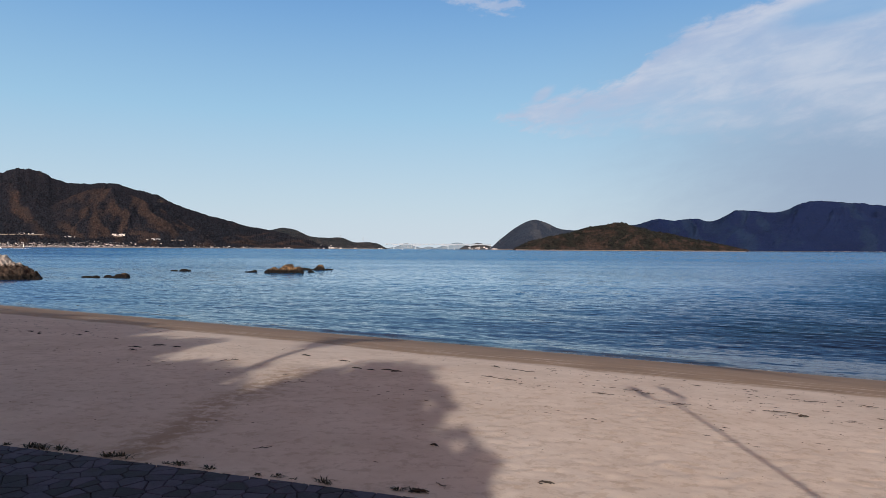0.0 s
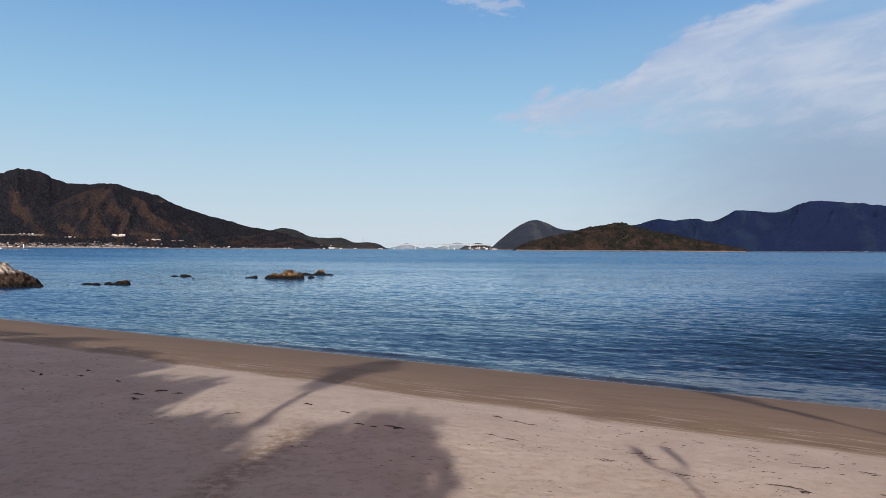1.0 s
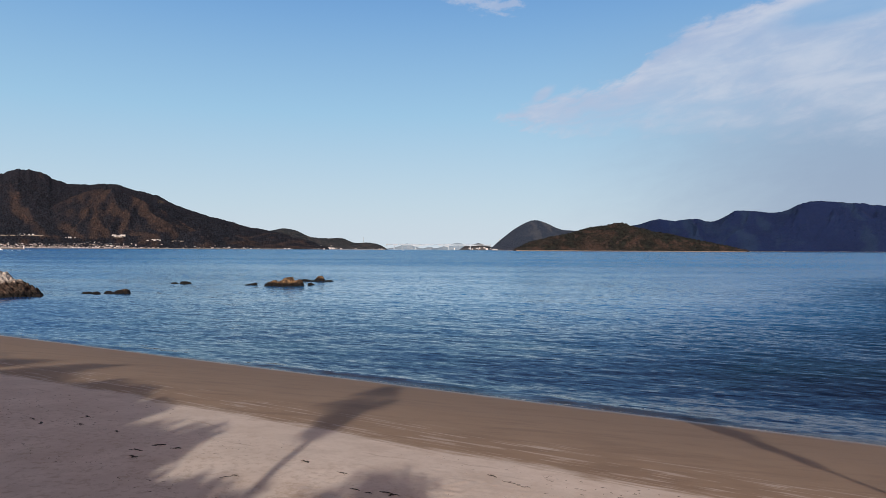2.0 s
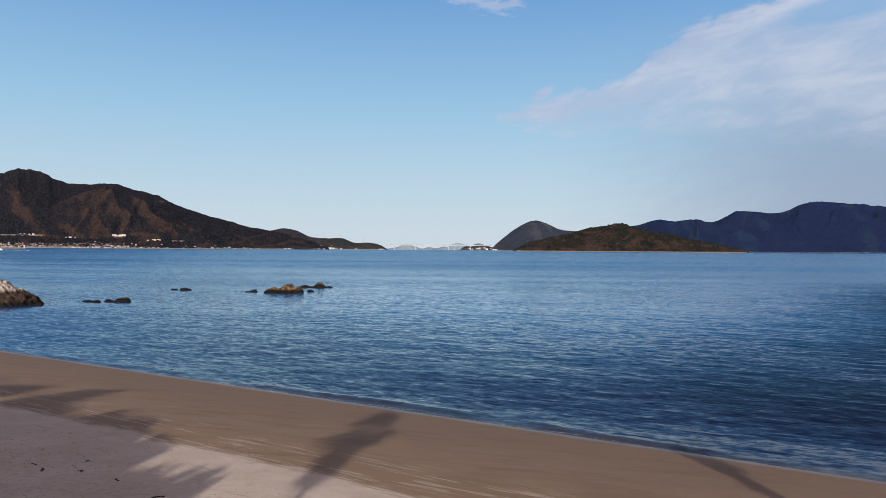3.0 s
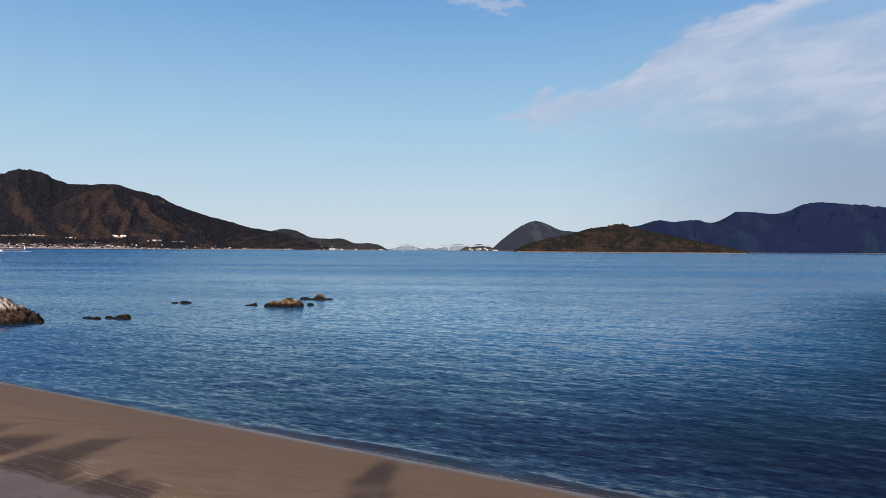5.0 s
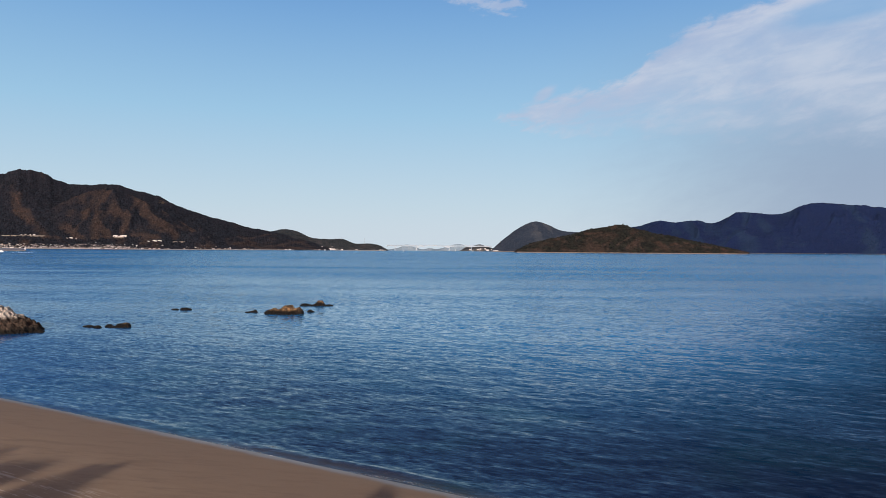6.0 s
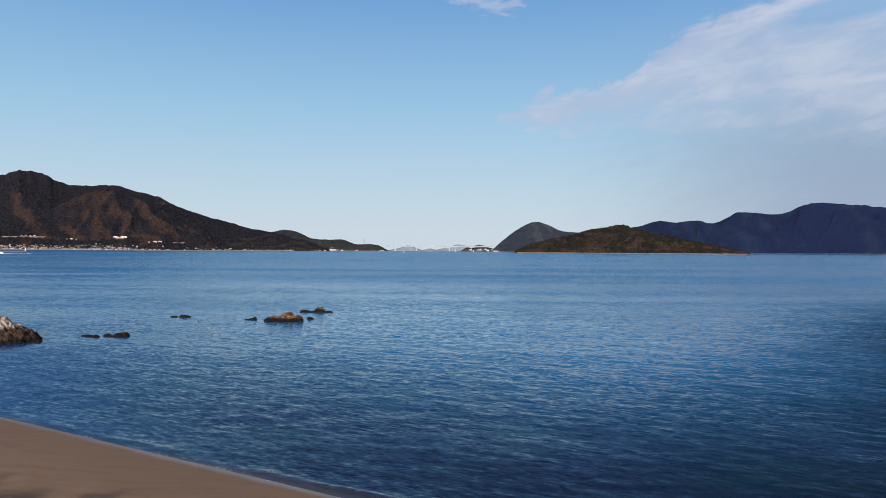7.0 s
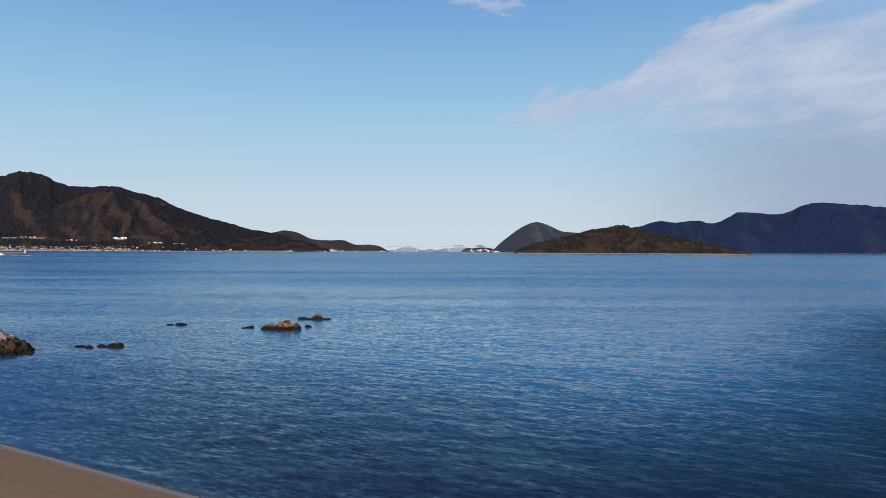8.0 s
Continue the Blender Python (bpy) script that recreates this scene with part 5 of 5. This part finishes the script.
def shore_pine(x, y, height, half, seed, label, fill=1.0, dense=150):
    """A pine whose crown is a stack of uneven tiers from near the ground to the top."""
    rng = random.Random(seed * 7)
    blobs = []
    z = 1.3
    while z < height - 0.6:
        w = half * (0.55 + 0.45 * math.sin(math.pi * min(1, 0.25 + 0.75 * (1 - z / height)))) * (1.0 if z < height * 0.65 else 0.72)
        for side in (-1, 0, 1):
            blobs.append((side * w * rng.uniform(0.45, 0.75), rng.uniform(-0.8, 0.8), z + rng.uniform(-0.4, 0.4), w * rng.uniform(0.55, 0.75) * fill, rng.uniform(0.9, 1.3)))
        z += 1.45
    blobs.append((rng.uniform(-0.4, 0.4), 0, height - 0.7, half * 0.42, 0.9))
    return pine_tree(x, y, height, half, seed, blobs, label, dense)


shore_pine(-3.75, -8.0, 10.0, 2.85, 1, "broad dark green pine with a low loose crown", 1.1, 150)
shore_pine(-1.65, -8.4, 7.4, 1.15, 17, "low bushy pine at the end of the row", 1.15, 100)
shore_pine(-9.3, -7.0, 9.4, 2.8, 2, "broad dark green pine in the shore row")
shore_pine(-7.0, -7.6, 7.6, 2.2, 12, "low bushy pine between taller ones")
shore_pine(-11.9, -6.6, 9.3, 2.0, 15, "low bushy pine between taller ones")
shore_pine(-13.4, -5.0, 10.8, 2.8, 3, "broad dark green pine in the shore row")
shore_pine(-15.9, -4.6, 10.0, 2.6, 13, "dark green pine crowded in the shore row")
shore_pine(-20.6, -3.4, 13.6, 2.8, 14, "dark green pine crowded in the shore row")
shore_pine(-18.2, -4.0, 12.4, 3.2, 4, "tall dark green pine in the shore row")
shore_pine(-26.4, -3.6, 14.6, 2.8, 16, "tall dark green pine crowded in the shore row")
shore_pine(-23.5, -3.0, 14.2, 3.4, 5, "tall broad pine in the shore row")
shore_pine(-29.5, -3.0, 16.0, 3.4, 6, "tall broad pine in the shore row")
shore_pine(-35.5, -2.0, 17.0, 3.8, 7, "tall broad pine at the end of the shore row")
shore_pine(-43.0, 0.0, 16.6, 3.8, 8, "tall broad pine at the end of the shore row")
# unseen back row, added to keep skylight off the near sand
for _k, (_x, _h) in enumerate(((-7.5, 9.5), (-14.0, 11.0), (-21.0, 12.5), (-29.0, 13.5), (-38.0, 14.0))):
    shore_pine(_x, -13.0, _h, 3.6, 20 + _k, "broad dark green pine added behind the row, out of view")
palm(-7.0, 1.0, 12.3, (0.0, 0.3), 21, "tall slender fan palm with a small round head", 20, 2.9)
palm(14.6, 1.0, 10.9, (0.15, 0.2), 22, "tall slender fan palm with a small round head", 22, 2.0)
palm(-29.6, 3.0, 14.2, (0.0, 0.2), 23, "tall slender fan palm above the pines")
palm(-40.0, 5.0, 14.6, (0.2, 0.2), 24, "tall slender fan palm above the pines")
palm(-49.0, 8.0, 15.6, (0.2, 0.2), 25, "tall slender fan palm above the pines")


def build_lamp():
    x, y = 4.55, -1.0
    g = float(beach_z(shore_au(x, y)[1]))
    ob = thing("street_lamp", x, y, g - 0.05, "dark metal promenade lamp with two lanterns", "street lamp")
    bm = bmesh.new()
    tube(bm, [(0, 0, 0), (0, 0, 0.5), (0, 0, 0.55), (0, 0, 5.7)], [0.12, 0.12, 0.062, 0.05], 12)
    part("pole", bm, M_metal, ob)
    bm = bmesh.new()
    tube(bm, [(-0.46, 0, 5.95), (-0.25, 0, 5.75), (0, 0, 5.7), (0.25, 0, 5.75), (0.46, 0, 5.95)], [0.04] * 5, 8)
    part("bracket", bm, M_metal, ob)
    for s in (-0.46, 0.46):
        bm = bmesh.new()
        tube(bm, [(s, 0, 5.92), (s, 0, 5.98), (s, 0, 6.42)], [0.07, 0.12, 0.14], 12)
        lan = part("lantern", bm, M_lens, ob)
        bm = bmesh.new()
        tube(bm, [(s, 0, 6.42), (s, 0, 6.45), (s, 0, 6.54)], [0.16, 0.16, 0.03], 12)
        part("cap", bm, M_metal, lan)


build_lamp()

# ---- tide line, weed and twigs ----


def ground_at(x, y):
    return float(beach_z(shore_au(x, y)[1]))


def weed_piece(x, y, size, seed, label="dry black seaweed clump on the sand"):
    """A crumpled, lobed wad of dried weed."""
    rng = random.Random(seed)
    bm = bmesh.new()
    for _ in range(rng.randint(3, 6)):
        a, d = rng.uniform(0, 6.28), rng.uniform(0, size * 1.0)
        r = bmesh.ops.create_icosphere(bm, subdivisions=1, radius=1)
        k = rng.uniform(0.15, 0.40) * size
        for v in r["verts"]:
            j = rng.uniform(0.35, 1.5)
            v.co = Vector((math.cos(a) * d * 1.8 + v.co.x * k * j * 1.5, math.sin(a) * d * 0.6 + v.co.y * k * j * 0.8, v.co.z * k * j * 0.32))
    for _ in range(4):
        a, l = rng.uniform(-0.5, 0.5) + rng.choice((0, math.pi)), size * rng.uniform(1.0, 2.0)
        tube(bm, [(0, 0, 0.02), (math.cos(a) * l * 0.5, math.sin(a) * l * 0.5 + rng.uniform(-0.1, 0.1) * l, 0.02), (math.cos(a) * l, math.sin(a) * l, 0.0)], [0.018, 0.012, 0.004], 4)
    ob = part("seaweed", bm, M_weed)
    ob.matrix_basis = pose(x, y, ground_at(x, y) + size * 0.08, 0, 0, rng.uniform(-50, 10))
    tagged(ob, label, "seaweed", "seaweed on the tide line")


def twig(x, y, length, seed, turn=None):
    rng = random.Random(seed)
    ob = thing("driftwood", x, y, ground_at(x, y) + 0.02, "thin brown driftwood twig on the sand", "driftwood", "driftwood twigs",
               turn if turn is not None else rng.uniform(-55, 0))
    bm = bmesh.new()
    n, r = 6, 0.006 + length * 0.009
    pts = [((k / n - 0.5) * length, rng.uniform(-0.06, 0.06) * length, rng.uniform(0, 0.02)) for k in range(n + 1)]
    tube(bm, pts, [r * (1 - 0.6 * abs(2 * k / n - 1)) for k in range(n + 1)], 5)
    part("stem", bm, M_wood, ob)
    for k in (2, 4):
        bm = bmesh.new()
        p = Vector(pts[k])
        tube(bm, [p, p + Vector((length * 0.14, rng.choice((-1, 1)) * length * 0.12, 0.02))], [r * 0.6, r * 0.2], 4)
        part("side_shoot", bm, M_wood, ob)


for k, (x, y, s) in enumerate(((-11.1, 24.1, 0.17), (-10.9, 25.8, 0.16), (-11.4, 25.0, 0.15), (-10.1, 25.4, 0.13), (-5.0, 24.2, 0.18), (-3.5, 22.9, 0.15), (-2.8, 21.1, 0.12),
                               (-2.3, 20.8, 0.13), (-1.8, 20.9, 0.18), (-1.6, 20.7, 0.13), (-16.1, 30.5, 0.16), (-17.2, 28.8, 0.18), (-15.6, 28.9, 0.14), (-18.0, 29.6, 0.14),
                               (-13.5, 27.8, 0.14), (1.6, 23.5, 0.14), (8.0, 15.5, 0.08), (1.33, 10.0, 0.07), (-0.5, 9.5, 0.10), (-0.3, 12.0, 0.05))):
    weed_piece(x, y, s, 300 + k)
for k, (x, y, l, t) in enumerate(((1.2, 20.2, 0.55, -35), (1.7, 19.7, 0.6, -30), (7.6, 15.9, 0.6, -20), (7.85, 15.7, 0.5, -40), (9.5, 17.9, 0.5, -25), (10.7, 17.5, 0.5, -30), (5.0, 18.6, 0.5, -15),
                                  (5.25, 18.0, 0.4, -25), (5.6, 16.5, 0.5, -30), (-3.2, 11.5, 0.32, 30), (-7.1, 22.0, 0.5, 20), (3.9, 17.7, 0.45, -35), (-6.9, 22.2, 0.4, -40),
                                  (2.2, 22.6, 0.7, -35), (2.6, 22.2, 0.5, -30), (-0.2, 9.75, 0.3, -60))):
    twig(x, y, l, 400 + k, t)


def build_litter():
    """Countless flecks of weed, shell and wood along the tide lines."""
    rng = np.random.default_rng(9)
    vs, fs, n = [], [], 0
    for _ in range(2600):
        a = rng.uniform(-60, 14)
        u = rng.choice([17.2, 18.6, 20.3, 21.6, 22.4, 14.0], p=[.24, .2, .16, .14, .12, .14]) + rng.normal(0, 0.35) + 0.7 * (float(vnoise(a * 0.12, 3.0, 77)) - 0.5)
        loose = rng.random() < 0.22
        if loose:
            u = rng.uniform(7.5, 21)
        x, y = shore_xy(a, u)
        z = float(beach_z(u))
        long, wide, t = 0.016 + 0.13 * rng.random() ** 2.4, rng.uniform(0.008, 0.022), rng.normal(-0.50, 0.30)
        if loose:
            long, wide, t = long * 0.4, wide * 0.8, rng.uniform(-1.6, 1.6)
        c, s = math.cos(t), math.sin(t)
        quad = [(-long, 0, 0.004), (-long * 0.2, -wide, 0.002), (long, wide * 0.6, 0.004), (long * 0.3, wide, 0.003), (0, 0, 0.012)]
        vs += [(x + p * c - q * s, y + p * s + q * c, z + h) for p, q, h in quad]
        fs += [(n, n + 1, n + 4), (n + 1, n + 2, n + 4), (n + 2, n + 3, n + 4), (n + 3, n, n + 4)]
        n += 5
    tagged(link("beach_litter", fast_mesh("beach_litter", vs, fs, False), M_weed), "scattered dark flecks of weed and wood on the sand", "litter", kind="stuff")


build_litter()


def build_foam():
    """The thin broken line of froth where the ripples run out."""
    a = np.arange(-160, 60, 0.25)
    rows, offs = [], (-0.5, -0.2, 0.1, 0.5)
    mid = SHORE - 0.45 + (fbm(a * 0.07, a * 0, 4, 61) - 0.5) * 1.8 + (fbm(a * 0.5, a * 0, 3, 65) - 0.5) * 0.4
    wide = 0.06 + 0.50 * smooth(fbm(a * 0.11, a * 0 + 4, 3, 63), 0.46, 0.70)
    for o, h in zip(offs, (0.0, 0.035, 0.035, 0.0)):
        u = mid + o * wide
        x, y = shore_xy(a, u)
        rows.append(np.stack([x, y, np.maximum(beach_z(u), 0.0) + 0.012 + h], 1))
    me = fast_mesh("foam", np.concatenate(rows), grid_faces(len(a), 4))
    mat, nt, b = material("foam")
    pos = node(nt, "ShaderNodeNewGeometry").outputs["Position"]
    n = noise_of(nt, pos, 5.0, 5.0, 0.7)
    feed(nt, b.inputs["Base Color"], (0.62, 0.62, 0.62))
    b.inputs["Roughness"].default_value = 0.6
    feed(nt, b.inputs["Alpha"], ramp01(nt, n, 0.48, 0.66, 0.0, 0.55))
    ob = link("foam", me, mat)
    tagged(ob, "thin broken white froth line at the water's edge", "foam", kind="stuff")


build_foam()


def grass_tuft(x, y, size, seed, label="small dark beach grass tuft by the paving"):
    rng = random.Random(seed)
    bm = bmesh.new()
    for _ in range(46):
        a, r = rng.uniform(0, 6.28), rng.uniform(0, size * 0.55)
        p = Vector((math.cos(a) * r * 1.3, math.sin(a) * r * 0.6, -0.02))
        out = Vector((math.cos(a) + rng.uniform(-.5, .5), math.sin(a) + rng.uniform(-.5, .5), 0)) * size * rng.uniform(0.2, 0.8)
        h = size * rng.uniform(0.15, 0.55)
        side = Vector((-math.sin(a), math.cos(a), 0)) * 0.012
        mid, tip = p + out * 0.4 + Vector((0, 0, h * 0.8)), p + out + Vector((0, 0, h * rng.uniform(0.4, 1)))
        bm.faces.new([bm.verts.new(q) for q in (p - side, p + side, mid + side * 0.7, mid - side * 0.7)])
        bm.faces.new([bm.verts.new(q) for q in (mid - side * 0.7, mid + side * 0.7, tip)])
    ob = part("grass_tuft", bm, M_grass)
    ob.matrix_basis = pose(x, y, ground_at(x, y), 0, 0, -18)
    tagged(ob, label, "grass", "grass tufts along the paving")


for k, (x, y, s) in enumerate(((-7.0, 11.35, 0.20), (-6.8, 11.3, 0.22), (-6.45, 11.25, 0.17), (-6.2, 11.15, 0.14), (-7.9, 11.6, 0.12), (-7.5, 11.5, 0.10), (-5.5, 10.92, 0.2), (-5.25, 10.88, 0.2),
                               (-4.23, 10.55, 0.17), (-3.7, 10.38, 0.14), (-4.45, 10.6, 0.1), (-4.7, 10.5, 0.1), (-1.88, 9.83, 0.16), (-2.6, 10.06, 0.12), (-2.9, 10.1, 0.1), (-0.8, 9.6, 0.14), (-0.52, 9.54, 0.14), (-2.35, 9.95, 0.08))):
    grass_tuft(x, y, s, 500 + k)
for k, x in enumerate((-2.55, -2.38, -2.22, -2.08)):
    grass_tuft(x, 9.63 - 0.32 * (x + 2.3), 0.13, 560 + k, "dark green weed clump growing on the paving edge")

# ---- paving of broken stone behind the sand ----


def clip(poly, n, d):
    """The side of a polygon where n.p <= d."""
    out = []
    for p, q in zip(poly, poly[1:] + poly[:1]):
        a, b = p[0] * n[0] + p[1] * n[1] - d, q[0] * n[0] + q[1] * n[1] - d
        if a <= 0:
            out.append(p)
        if (a < 0 < b) or (b < 0 < a):
            t = a / (a - b)
            out.append((p[0] + (q[0] - p[0]) * t, p[1] + (q[1] - p[1]) * t))
    return out


def build_pavement():
    z = 4.325
    turn = math.degrees(math.atan2(-0.31, 0.95))
    m = pose(-4.2, 10.17, z, 0, 0, turn)
    bm = bmesh.new()
    box(bm, -24, -3.0, -0.30, 24, 0.0, -0.018, bevel=0.02)
    base = part("pavement", bm, M_mortar)
    base.matrix_basis = m
    tagged(base, "dark crazy paving of broken flat stones", "pavement", kind="structure")
    rng = random.Random(8)
    step = 0.26
    rest = bmesh.new()
    seeds = {(i, j): ((i + rng.uniform(0.08, 0.92)) * step * 1.25, -(j + rng.uniform(0.08, 0.92)) * step * 0.95) for i in range(-80, 80) for j in range(-2, 14)}
    for (i, j), p in seeds.items():
        if abs(i) > 73 or j < -1 or j > 11:
            continue
        poly = [(-99, -99), (99, -99), (99, 0), (-99, 0)]
        for di in range(-2, 3):
            for dj in range(-2, 3):
                s = seeds.get((i + di, j + dj))
                if s is None or s == p:
                    continue
                n = Vector((s[0] - p[0], s[1] - p[1]))
                mid = Vector(((s[0] + p[0]) / 2, (s[1] + p[1]) / 2))
                n.normalize()
                poly = clip(poly, n, n.dot(mid) - rng.uniform(0.003, 0.010))
        poly = clip(poly, (0, 1), -0.005)
        if len(poly) < 3 or max(abs(c) for q in poly for c in q) > 30:
            continue
        c = Vector((sum(q[0] for q in poly) / len(poly), sum(q[1] for q in poly) / len(poly)))
        near = abs(i) < 14 and j < 10
        bm = bmesh.new() if near else rest
        tilt = rng.uniform(-0.006, 0.006)
        rings = []
        for shrink, h in ((1.0, -0.03), (1.0, -0.006), (0.95, 0.004)):
            rings.append([bm.verts.new((c.x + (q[0] - c.x) * shrink, c.y + (q[1] - c.y) * shrink, h + tilt * (q[0] - c.x) * 4)) for q in poly])
        for a, b in zip(rings, rings[1:]):
            for k in range(len(poly)):
                bm.faces.new((a[k], a[(k + 1) % len(poly)], b[(k + 1) % len(poly)], b[k]))
        bm.faces.new(rings[-1])
        if near:
            part("paving_stone", bm, M_slab, base)
    tagged(part("paving_stones", rest, M_slab, base), kind="stuff")


build_pavement()
